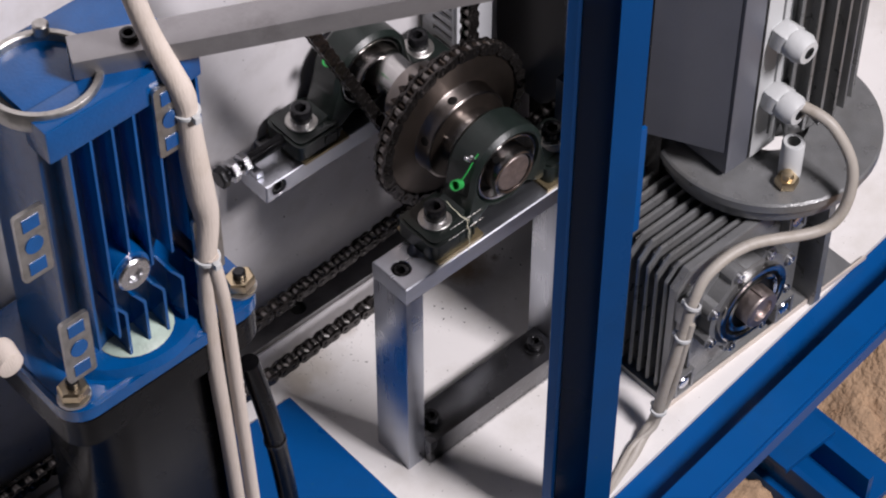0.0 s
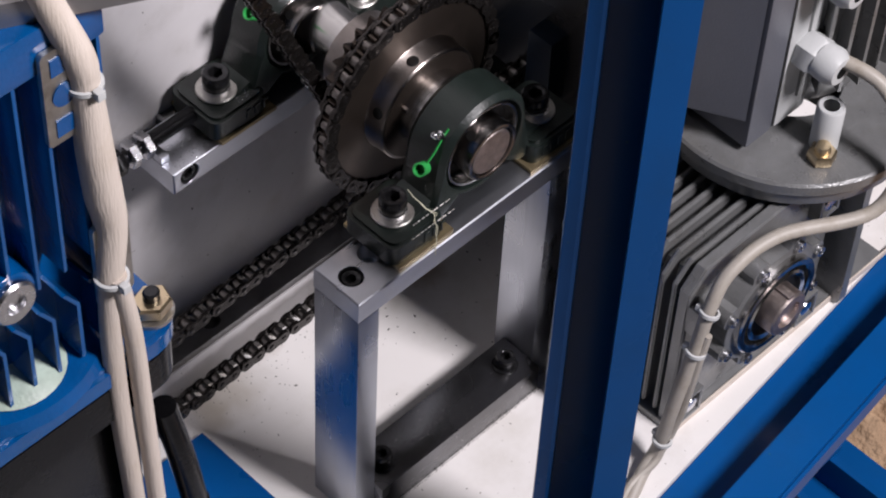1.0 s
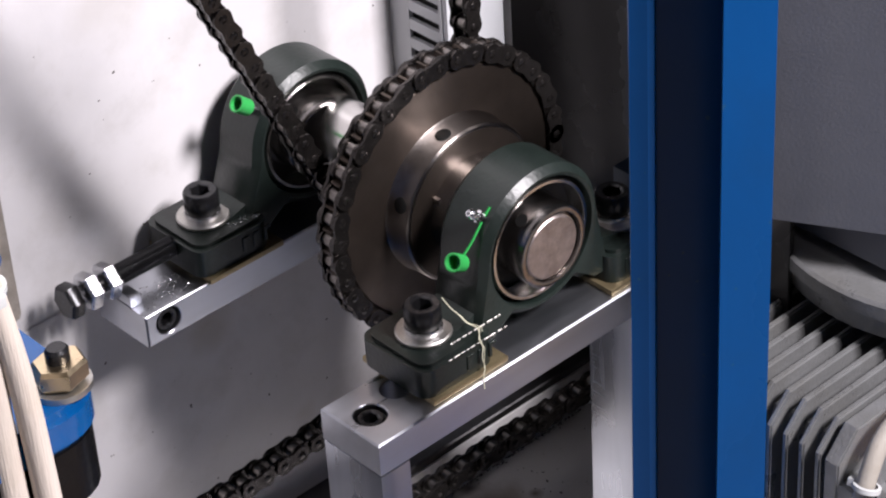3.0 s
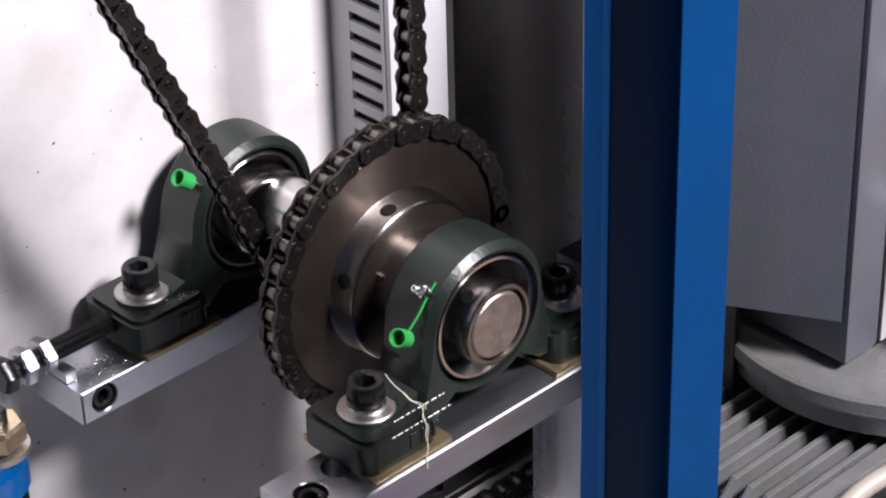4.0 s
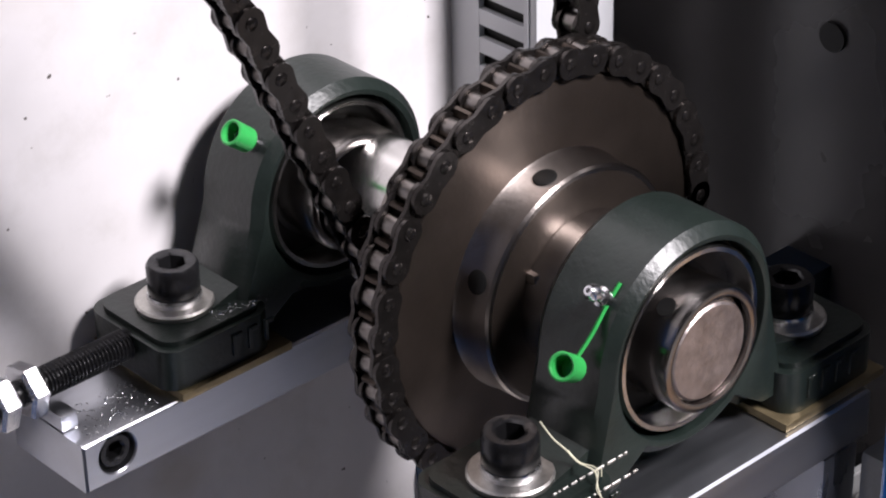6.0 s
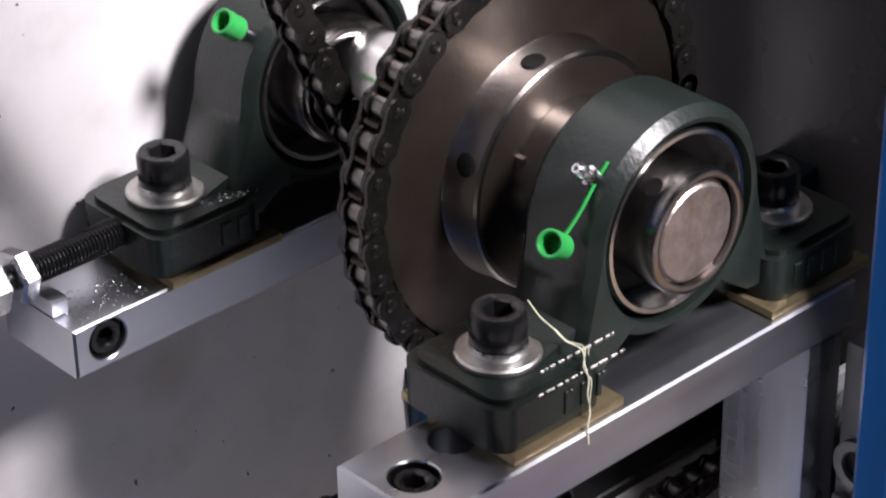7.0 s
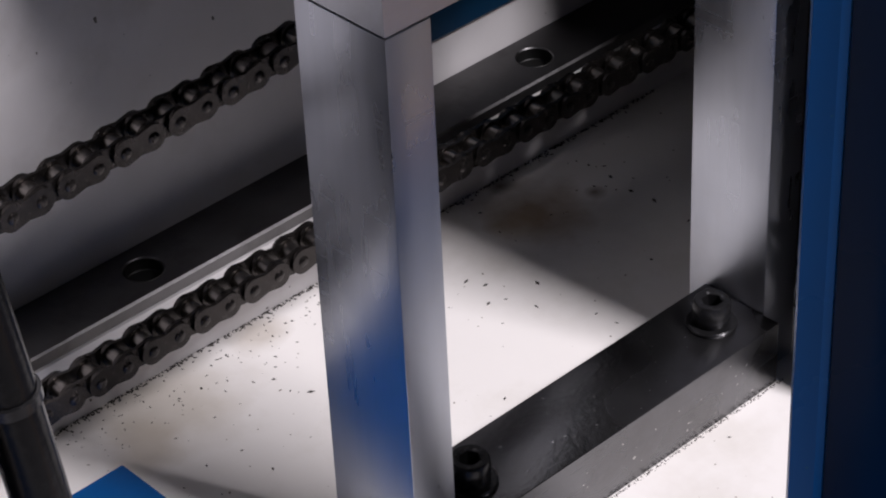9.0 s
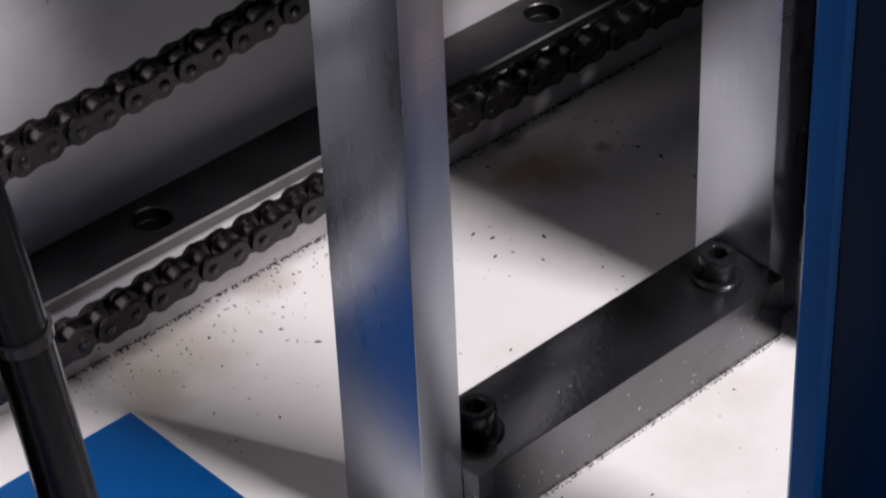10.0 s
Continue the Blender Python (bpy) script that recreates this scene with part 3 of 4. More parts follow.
# dark top and pale front: the bar's shade and light put into colours
part("bar", drilled([(-0.3, 0.1490), (0.2765, 0.1490), (0.2765, 0.1735), (-0.3, 0.1735)], [(x, 0.1608, 0.0064, 0.0048) for x in HOLES_X], 0.0250, 0.0300, 'z', 0.0300), SHADED_STEEL, foot)
part("lit_front", box((-0.3, 0.1486, 0.0), (0.2765, 0.1735, 0.0248), 0.0006), WALL_PAINT, foot, "pale front standing in for the bar's lit face")
# black cups that paint the shade inside the drilled holes
for x in HOLES_X:
    part("hole_shade_cup", lathe([(0, 0.0), (0.0060, 0.0), (0.0063, 0.0004), (0.0063, 0.0040), (0.0060, 0.0044)], (x, 0.1608, 0.0253), 'z', 28), HOLE, foot, "black cup for the shade in a drilled hole")
# added wedge, sloped so wall and bar meet right in the camera's view
single("wall_wedge", prism([(0.1600, FLOOR_TOP), (0.1600, 0.0170), (WALL_Y - 0.0006, 0.1720), (WALL_Y - 0.0006, FLOOR_TOP)], -0.60, 0.2380, 'x'), WALL_PAINT, "grey-white wedge under the back panel, sloped to fit the camera's view", "panel foot", kind="structure")


random.seed(11)


def pillow_block(at, label, flank, group="pillow blocks", move=(0, 0, 0)):
    """A cast pillow block bearing, 140 mm long, its bore along y; at: the middle of its foot."""
    x, y, z = at
    t = thing("pillow_block", at, label, "bearing", group, move=move)
    cz = z + 0.0365
    bm = bmesh.new()
    n = 56
    R, rb = 0.0320, 0.0276
    prof = []
    for k in range(n):
        a = -math.pi / 2 + 2 * math.pi * (k + 0.5) / n
        c, s = math.cos(a), math.sin(a)
        rr = R
        if s < 0.12:
            # flanks lean out from the ring to the foot
            w0, w1 = R * 1.0, flank
            lean = (w1 - w0) / 0.0225
            rr = w0 / (abs(c) - lean * max(0.0, -s)) if abs(c) > lean * max(0.0, -s) + 1e-4 else 9
            if s < -1e-6:
                rr = min(rr, 0.0335 / -s)
            rr = max(rr, R) if s > -0.5 else rr
        if s < -0.78:
            rr = R
        prof.append((c, s, rr))
    half = 0.0135
    rings = []
    for r_of, d in ((lambda q: rb, 0.012), (lambda q: rb, half - 0.0005), (lambda q: rb + 0.0012, half), (lambda q: q - 0.0028, half), (lambda q: q, half - 0.003), (lambda q: q, -half + 0.003), (lambda q: q - 0.0028, -half), (lambda q: rb, -half), (lambda q: rb, 0.0)):
        rings.append([bm.verts.new((x + c * r_of(q), y - d, cz + s * r_of(q))) for c, s, q in prof])
    for a, b in zip(rings, rings[1:] + rings[:1]):
        for k in range(n):
            j = (k + 1) % n
            bm.faces.new((a[k], a[j], b[j], b[k]))
    # the feet
    for sx in (-1, 1):
        lo, hi = (-0.070, -0.0325) if sx < 0 else (0.0325, 0.070)
        out = rounded_rect(x + lo, x + hi, y - 0.019, y + 0.019, 0.006)
        prism(out, z, z + 0.0125, 'z', 0.0, bm)
        prism(rounded_rect(x + lo + 0.002, x + hi - 0.001, y - 0.017, y + 0.017, 0.006), z + 0.0125, z + 0.0142, 'z', 0.0, bm)
        # web from the foot up to the ring
        xi = x + sx * 0.0335
        xo = x + sx * 0.052
        prism([(xi - sx * 0.004, z + 0.010), (xi - sx * 0.004, z + 0.026), (xi + sx * 0.001, z + 0.019), (xo, z + 0.0136)], y - 0.0105, y + 0.0105, 'y', 0.0, bm)
    # skirt under the ring, open below
    prism([(x - 0.0355, z), (x - 0.0355, z + 0.016), (x + 0.0355, z + 0.016), (x + 0.0355, z), (x + 0.028, z), (x + 0.024, z + 0.0032), (x - 0.024, z + 0.0032), (x - 0.028, z)], y - 0.005, y + 0.011, 'y', 0.0, bm)
    for mx, n_ in ((-0.048, 3), (0.040, 4)):
        for k in range(n_):
            box((x + mx + 0.0058 * k, y - 0.0196, z + 0.0032), (x + mx + 0.0058 * k + 0.0014, y - 0.0186, z + 0.0100), 0.0002, 1, bm=bm)
            box((x + mx + 0.0058 * k + 0.0014, y - 0.0196, z + 0.0085), (x + mx + 0.0058 * k + 0.0036, y - 0.0186, z + 0.0100), 0.0002, 1, bm=bm)
    housing = part("housing", bm, CAST, t, smooth=40)
    # pale dashes: scuffed ridges with their highlights put into the colour
    for k, (xa, xb) in enumerate(((-0.057, -0.026), (-0.051, -0.0245)) if y < 0.1 else ()):
        x0 = xa
        while x0 < xb:
            w = random.uniform(0.0008, 0.0034)
            bm = box((x + x0, y - 0.0190 + 0.0052 * k, z + 0.0118 + 0.0020 * k), (x + min(xb, x0 + w), y - 0.0184 + 0.0052 * k, z + 0.0128 + 0.0020 * k), 0.0002, 1)
            part("scuffed_ridge_glint", bm, ZINC_DULL, t, "pale dash for the highlight on a scuffed ridge")
            x0 += w + random.uniform(0.0002, 0.0012)
    # the outer ring, the seal and the inner ring
    part("outer_ring", lathe([(0.0259, -0.008), (0.0259, 0.0112), (0.0254, 0.0122), (0.0242, 0.0122), (0.0237, 0.0112), (0.0237, -0.008)], (x, y, cz), 'y', 56), CHROME, t, "polished outer bearing ring")
    part("seal", lathe([(0.0275, 0.0050), (0.0258, 0.0050), (0.0236, 0.0035), (0.021, 0.0040), (0.0185, 0.0030), (0.0170, 0.0035), (0.0170, -0.006), (0.0275, -0.006)], (x, y, cz), 'y', 48), RUBBER, t, "black rubber seal")
    inner = part("inner_ring", lathe([(0.0170, -0.0143), (0.0172, 0.004), (0.0176, 0.0182), (0.0171, 0.0194), (0.0160, 0.0197), (0.0149, 0.0194), (0.0149, -0.0143)], (x, y, cz), 'y', 48), INNER_RING, t, "polished inner ring with a set screw")
    a = radians(125)
    bm = lathe([(0, 0), (0.0026, 0), (0.0026, 0.0004), (0, 0.0004)], (0, 0, 0), 'z', 16)
    bmesh.ops.transform(bm, matrix=Matrix.Translation((x + 0.0174 * math.cos(a), y - 0.0125, cz + 0.0174 * math.sin(a))) @ Vector((math.cos(a), 0, math.sin(a))).to_track_quat('Z', 'Y').to_matrix().to_4x4(), verts=bm.verts)
    part("set_screw", bm, HOLE, inner)
    # grease nipple with its green cap
    na = radians(141)
    d = Vector((math.cos(na), 0, math.sin(na)))
    p = Vector((x, y - 0.0055, cz)) + d * 0.0312
    rot = d.to_track_quat('Z', 'Y').to_matrix().to_4x4()
    bm = lathe([(0, 0), (0.0036, 0), (0.0036, 0.003), (0.0022, 0.0036), (0.002, 0.0052), (0.0032, 0.0064), (0.0032, 0.0076), (0.0018, 0.0092), (0.0009, 0.0092), (0.0008, 0.0075), (0, 0.0075)], (0, 0, 0), 'z', 16)
    bmesh.ops.transform(bm, matrix=Matrix.Translation(p) @ rot @ Matrix.Diagonal((0.72, 0.72, 0.95, 1)), verts=bm.verts)
    part("grease_nipple", bm, ZINC, t, "small bright grease nipple")
    return t, p, d


SHIM = 0.0028
block1, nip1, nd1 = pillow_block((AXIS_X, 0.0227, BAR_TOP + SHIM), "dark green cast-iron pillow block bearing bolted on the steel stand", 0.0362)
block2, nip2, nd2 = pillow_block((AXIS_X, 0.1500, BAR_TOP + SHIM), "dark green cast-iron pillow block bearing bolted on the wall rail", 0.0392, move=BACK)


def green_cap(base, hang, bead, parent):
    """The green dust cap on its strap, hanging beside the nipple."""
    bm = lathe([(0.0033, 0), (0.0038, 0.0002), (0.0036, 0.0072), (0.002, 0.0086), (0, 0.0088)], (0, 0, 0), 'z', 18)
    lathe([(0.0033, 0), (0.0028, 0.0003), (0.0026, 0.006), (0, 0.0062)], (0, 0, 0), 'z', 18, bm)
    bmesh.ops.transform(bm, matrix=Matrix.Translation(hang) @ bead, verts=bm.verts)
    cap = part("dust_cap", bm, GREEN, parent, "bright green plastic dust cap on a strap")
    mid = Vector(hang) + (bead.to_3x3() @ Vector((0, 0, 0.005)))
    tip = Vector(base) + (Vector(base) - mid) * 0.35
    part("strap", tube([mid, mid * 0.5 + Vector(base) * 0.5 + Vector((0, -0.0006, 0)), base, tip], 0.0009, 8, flat=0.6), GREEN, cap)


green_cap(nip1 + nd1 * 0.002 + Vector((0, -0.0015, -0.0015)), Vector((0.0555, 0.0150, 0.2315)), Vector((0.85, 0.25, -0.6)).to_track_quat('Z', 'Y').to_matrix().to_4x4(), block1)
green_cap(nip2 + nd2 * 0.003, nip2 + nd2 * 0.0125 + Vector((0, -0.001, 0.0)), (-nd2).to_track_quat('Z', 'Y').to_matrix().to_4x4(), block2)

for yb, g in ((0.0227, "stand"), (0.1500, "wall rail")):
    for sx in (-1, 1):
        cap_screw("block_screw", (AXIS_X + sx * 0.0525, yb, BAR_TOP + SHIM + 0.0142), 0.0075, 0.0094, 0.0114, 0.0021,
                  "black socket-head cap screw with washers, bearing on the " + g, "pillow block screws", move=BACK if yb > 0.1 else (0, 0, 0))
    for lo, hi in ((-0.0672, -0.028), (0.030, 0.0712)):
        single("shim_plate", box((AXIS_X + lo, yb - 0.0208, BAR_TOP + 0.0002), (AXIS_X + hi, yb + 0.0208, BAR_TOP + SHIM - 0.0001), 0.0004), BRASS,
               "thin yellowish metal shim under the bearing foot on the " + g, "shim", "shims", move=BACK if yb > 0.1 else (0, 0, 0))

# adjusting screw of the wall rail
adj = thing("adjusting_screw", (-0.01, 0.150, 0.194), "dark hex bolt with two bright lock nuts at the rail's end", "bolt", move=BACK)
part("shank", lathe([(0, 0), (0.0040, 0), (0.0040, 0.048), (0, 0.048)], (-0.0205, 0.150, 0.1945), 'x', 18), BLACK, adj)
bm = bmesh.new()
for k in range(26):
    lathe([(0.0039, 0), (0.0046, 0.0006), (0.0039, 0.0012)], (-0.0035 + 0.00125 * k, 0.150, 0.1945), 'x', 16, bm)
part("thread", bm, BLACK, adj)
part("bolt_head", hexagon((-0.0275, 0.150, 0.1945), 0.0078, 0.0068, 'x'), BLACK, adj)
part("nut", hexagon((-0.0180, 0.150, 0.1945), 0.0082, 0.0062, 'x'), ZINC, adj, "bright zinc lock nut")
part("nut", hexagon((-0.0085, 0.150, 0.1945), 0.0082, 0.0060, 'x'), ZINC, adj, "bright zinc lock nut")
single("lug_plate", box((-0.0020, 0.1405, BAR_TOP + 0.0001), (0.0035, 0.1585, BAR_TOP + 0.0052), 0.001), BRUSHED_X, "small steel lug at the end of the wall rail", "lug", move=BACK)

# ---- shaft, sprockets and chains ----
PITCH = 0.009525
shaft = thing("shaft", (AXIS_X, 0.09, AXIS_Z), "bare steel shaft running through both bearings and the sprockets", "shaft")
part("rod", lathe([(0, -0.0034), (0.0140, -0.0032), (0.0148, -0.0040), (0.0148, -0.170), (0.0140, -0.171), (0, -0.171)], (AXIS_X, 0.002, AXIS_Z), 'y', 48), CHROME, shaft)
part("end_face", lathe([(0, -0.0022), (0.0130, -0.0022), (0.0137, -0.0028), (0.0137, -0.0036), (0, -0.0036)], (AXIS_X, 0.002, AXIS_Z), 'y', 48), SHAFT_END, shaft, "dull turned end face")


def sprocket(name, teeth, y0, thick, label, hubs):
    t = thing(name, (AXIS_X, y0, AXIS_Z), label, "sprocket", "sprockets")
    pr = PITCH / (2 * math.sin(math.pi / teeth))
    out = []
    for k in range(teeth):
        for f, dr in ((0.0, -0.0031), (0.16, -0.0026), (0.34, 0.001), (0.45, 0.0029), (0.55, 0.0029), (0.66, 0.001), (0.84, -0.0026)):
            a = 2 * math.pi * (k + f) / teeth
            out.append((AXIS_X + (pr + dr) * math.cos(a), AXIS_Z + (pr + dr) * math.sin(a)))
    part("toothed_disc", prism(out, y0 - thick / 2, y0 + thick / 2, 'y', 0.0), DISC, t)
    for nm, prof in hubs:
        part(nm, lathe(prof, (AXIS_X, y0, AXIS_Z), 'y', 64), DISC if nm in ("web_plate", "hub_face") else OILY, t)
    return t, pr


SP_Y, SP2_Y = 0.066, 0.0875
TEETH = 39
big, R1 = sprocket("large_sprocket", TEETH, SP_Y, 0.0052, "large oily brown steel sprocket with a stepped hub on the shaft",
                   [("web_plate", [(0.0125, 0.0027), (0.0550, 0.0027), (0.0545, 0.0034), (0.0340, 0.0040)]),
                    ("hub", [(0.0352, 0.0038), (0.0345, 0.0048), (0.0342, 0.0150), (0.0336, 0.0158), (0.0325, 0.0159)]),
                    ("hub_face", [(0.0326, 0.0158), (0.0318, 0.0161), (0.0125, 0.0160)])])
part("collar", lathe([(0.0149, 0.0160), (0.0222, 0.0163), (0.0222, 0.0275), (0.0214, 0.0284), (0.0149, 0.0284)], (AXIS_X, SP_Y, AXIS_Z), 'y', 56), CHROME, big, "bright turned collar")
part("key", box((AXIS_X - 0.0200, SP_Y - 0.0190, AXIS_Z + 0.0070), (AXIS_X - 0.0100, SP_Y - 0.0150, AXIS_Z + 0.0125), 0.0005), OILY, big, "oily key end beside the shaft")
for deg in (103, 159):
    # threaded holes for set screws in the hub's barrel
    ha = radians(deg)
    hole = part("set_hole", lathe([(0, 0), (0.0030, 0), (0.0033, 0.0003), (0.0026, 0.0006), (0, 0.0004)], Vector(big["base"]), 'z', 18), HOLE, big)
    hole.matrix_local = Matrix.Translation(Vector((0.0343 * math.cos(ha), -0.0105, 0.0343 * math.sin(ha)))) @ Vector((math.cos(ha), 0, math.sin(ha))).to_track_quat('Z', 'Y').to_matrix().to_4x4()
small, R2 = sprocket("small_sprocket", 24, SP2_Y, 0.0052, "small oily steel sprocket behind the large one", [("hub", [(0.0125, -0.0027), (0.0235, -0.0027), (0.0235, -0.018), (0.0127, -0.018)]), ("spacer", [(0.0127, 0.0027), (0.022, 0.0027), (0.022, 0.018), (0.0127, 0.018)])])


def link_meshes():
    """The outer link (plates and pins) and the inner link (plates and rollers), each one pitch long along x."""
    def plate(y0, y1, bm):
        out = []
        r, waist = 0.0042, 0.0033
        for cx, a0 in ((PITCH, -90), (0.0, 90)):
            for k in range(9):
                a = radians(a0 + 22.5 * k)
                out.append((cx + r * math.cos(a), r * math.sin(a)))
            mid = (PITCH / 2, waist if cx else -waist)
            out.append(mid)
        return prism(out, y0, y1, 'y', 0.0, bm)
    o = bmesh.new()
    for s in (-1, 1):
        plate(s * 0.0046 - 0.0006, s * 0.0046 + 0.0006, o)
    for cx in (0, PITCH):
        lathe([(0, -0.0057), (0.0014, -0.0057), (0.0018, -0.0054), (0.0018, 0.0054), (0.0014, 0.0057), (0, 0.0057)], (cx, 0, 0), 'y', 12, o)
    i = bmesh.new()
    for s in (-1, 1):
        plate(s * 0.0032 - 0.0006, s * 0.0032 + 0.0006, i)
    r = bmesh.new()
    for cx in (0,):
        lathe([(0.002, -0.0026), (0.0031, -0.0025), (0.0032, -0.002), (0.0032, 0.002), (0.0031, 0.0025), (0.002, 0.0026)], (cx, 0, 0), 'y', 14, r)
    out = []
    for nm, bm, mt in (("outer_link", o, CHAIN), ("inner_link", i, CHAIN), ("roller", r, ROLLER)):
        finish(bm, 40)
        me = bpy.data.meshes.new(nm)
        bm.to_mesh(me)
        bm.free()
        me.materials.append(mt)
        out.append(me)
    return out


OUTER, INNER, ROLL = link_meshes()


def chain(name, pts, y, label, closed=False):
    """Links from pin to pin; pts are (x, z), one pitch apart."""
    base = (pts[0][0], y, pts[0][1])
    t = thing(name, base, label, "roller chain", "roller chains")
    n = len(pts) if closed else len(pts) - 1
    for k in range(n):
        p, q = pts[k], pts[(k + 1) % len(pts)]
        a = math.atan2(q[1] - p[1], q[0] - p[0])
        m = Matrix.Translation((p[0] - base[0], 0, p[1] - base[2])) @ Matrix.Rotation(-a, 4, 'Y')
        if k % 2:
            inner = new("inner_link", INNER)
            inner.parent, inner.matrix_local = t, m
            for cx in (0, PITCH):
                rr = new("roller", ROLL)
                rr.parent, rr.matrix_local = t, m @ Matrix.Translation((cx, 0, 0))
        else:
            o = new("outer_link", OUTER)
            o.parent, o.matrix_local = t, m
    return t


def walk_line(corners, step):
    """Points a step apart along a polyline."""
    out = [corners[0]]
    pos = Vector(corners[0])
    for c in corners[1:]:
        c = Vector(c)
        while (c - pos).length > step * 0.999:
            pos = pos + (c - pos).normalized() * step
            out.append((pos.x, pos.y))
    return out


ring = [(AXIS_X + R1 * math.cos(2 * math.pi * k / TEETH), AXIS_Z + R1 * math.sin(2 * math.pi * k / TEETH)) for k in range(TEETH)]
chain("large_sprocket_chain", ring, SP_Y, "dark oily roller chain round the large sprocket", closed=True)
chain("lifting_chain", walk_line([(AXIS_X - 0.0325 - 0.458 * 0.240, AXIS_Z - 0.0095 + 0.240), (AXIS_X - 0.0325, AXIS_Z - 0.0095)] +
      [(AXIS_X + R2 * math.cos(radians(a)), AXIS_Z + R2 * math.sin(radians(a))) for a in range(206, 364, 11)] + [(AXIS_X + R2 + 0.0005, AXIS_Z + 0.25)], PITCH), SP2_Y,
      "dark oily roller chain rising in two strands from the small sprocket")
HC_Y = 0.105
chain("drive_chain", walk_line([(0.266, 0.1130), (0.11, 0.1035), (0.02, 0.0970), (-0.165, 0.0860), (-0.33, 0.0820)] + [(-0.33 + 0.0300 * math.cos(radians(a)), 0.0520 + 0.0300 * math.sin(radians(a))) for a in range(102, 265, 14)] + [(-0.33, 0.0215), (-0.165, 0.0230), (-0.02, 0.0260), (0.06, 0.0290), (0.13, 0.0300), (0.266, 0.0300)], PITCH), HC_Y,
      "dark oily roller chain in two level strands above the floor")
# thread caught on the bearing screw
way = [(0.0535, 0.0205, 0.2135), (0.0550, 0.0175, 0.2092), (0.0562, 0.0140, 0.2068), (0.0568, 0.0105, 0.2046), (0.0582, 0.0060, 0.2034), (0.0573, 0.0040, 0.2000), (0.0576, 0.0028, 0.1960), (0.0562, 0.0018, 0.1925), (0.0566, 0.0012, 0.1880), (0.0548, 0.0002, 0.1842), (0.0540, -0.0010, 0.1800)]
bm = tube(way, 0.00024, 6)
tube([Vector(p) + Vector((random.uniform(-0.0007, 0.0007), -0.0003, random.uniform(-0.0006, 0.0006))) for p in way[2:9]], 0.00014, 5, bm)
tube([Vector(way[4]), Vector(way[4]) + Vector((0.0012, -0.001, 0.0008)), Vector(way[4]) + Vector((0.0008, -0.0016, -0.0012))], 0.00014, 5, bm)
single("loose_thread", bm, THREAD_MAT, "pale frayed thread caught on the bearing screw", "thread")


def scatter(name, spots, label, mat, category, move=(0, 0, 0)):
    """Tiny flat chips lying on a surface; spots are (x, y, z, size)."""
    bm = bmesh.new()
    for x, y, z, d in spots:
        a = random.uniform(0, 6.28)
        pts = []
        for k, r in enumerate((1.0, 0.45, 0.9, 0.4)):
            w = a + k * math.pi / 2
            pts.append(bm.verts.new((x + d * r * math.cos(w) * random.uniform(0.7, 1.2), y + d * r * math.sin(w) * random.uniform(0.7, 1.2), z + 0.00005)))
        top = bm.verts.new((x, y, z + d * random.uniform(0.25, 0.7)))
        for k in range(4):
            bm.faces.new((pts[k], pts[(k + 1) % 4], top))
        bm.faces.new(pts[::-1])
    return single(name, bm, mat, label, category, kind="stuff", move=move)


random.seed(4)
chips = []
for k in range(190):
    chips.append((random.uniform(-0.03, 0.1), 0.1335 - abs(random.gauss(0, 0.012)), FLOOR_TOP, random.uniform(0.0002, 0.0008)))
# dense row at the foot bar: dirt, and contact shadow drawn as chips
for k in range(900):
    chips.append((random.uniform(-0.03, 0.24), 0.1348 - abs(random.gauss(0, 0.0009)), FLOOR_TOP, random.uniform(0.0003, 0.0010)))
for k in range(420):
    chips.append((random.uniform(0.012, 0.145), -0.0062 - abs(random.gauss(0, 0.0005)), FLOOR_TOP, random.uniform(0.0002, 0.0006)))
for k in range(110):
    chips.append((random.uniform(-0.02, 0.23), random.uniform(-0.05, 0.134), FLOOR_TOP, random.uniform(0.0002, 0.0011)))
for x, y in ((0.1404, 0.0945), (0.1219, 0.0982), (0.2008, 0.1193), (0.1994, 0.1085), (0.2005, 0.099), (0.0529, 0.1055), (0.128, 0.106), (0.125, 0.112)):
    chips.append((x - 0.012, y - 0.012, FLOOR_TOP, 0.0015))
scatter("swarf", chips, "dark metal chips and dirt on the floor plate, partly contact shade", FLAKE, "swarf")
bright = []
for k in range(320):
    bright.append((random.uniform(0.048, 0.066), random.uniform(0.133, 0.155), BAR_TOP + SHIM + 0.0142, random.uniform(0.0002, 0.0007)))
for k in range(190):
    bright.append((random.uniform(0.002, 0.026), random.uniform(0.132, 0.150), BAR_TOP, random.uniform(0.0002, 0.0006)))
scatter("bright_filings", bright, "bright metal filings lying on the far bearing foot", ZINC, "filings", move=BACK)

# ---- grey worm gearbox and its upright motor ----
GX0, GX1, GY0, GY1, GZ1 = 0.184, 0.318, -0.083, 0.030, 0.136
gear = thing("worm_gearbox", (0.25, -0.04, 0.0), "grey cast worm gearbox with cooling fins on the floor plate", "gearbox", move=GEAR)
part("body", box((GX0 + 0.011, GY0 + 0.004, 0.004), (GX1, GY1, GZ1 - 0.010), 0.006), GREY_CAST, gear)
part("foot", box((GX0 - 0.003, GY0 - 0.002, 0.0), (GX1 + 0.03, GY1, 0.0055), 0.0015), GREY_CAST, gear)
part("gasket_edge", box((GX0 - 0.006, GY0 - 0.0034, 0.0), (GX1 + 0.075, GY0 - 0.0022, 0.0048), 0.0004), SLEEVE, gear, "cream gasket edge under the foot")
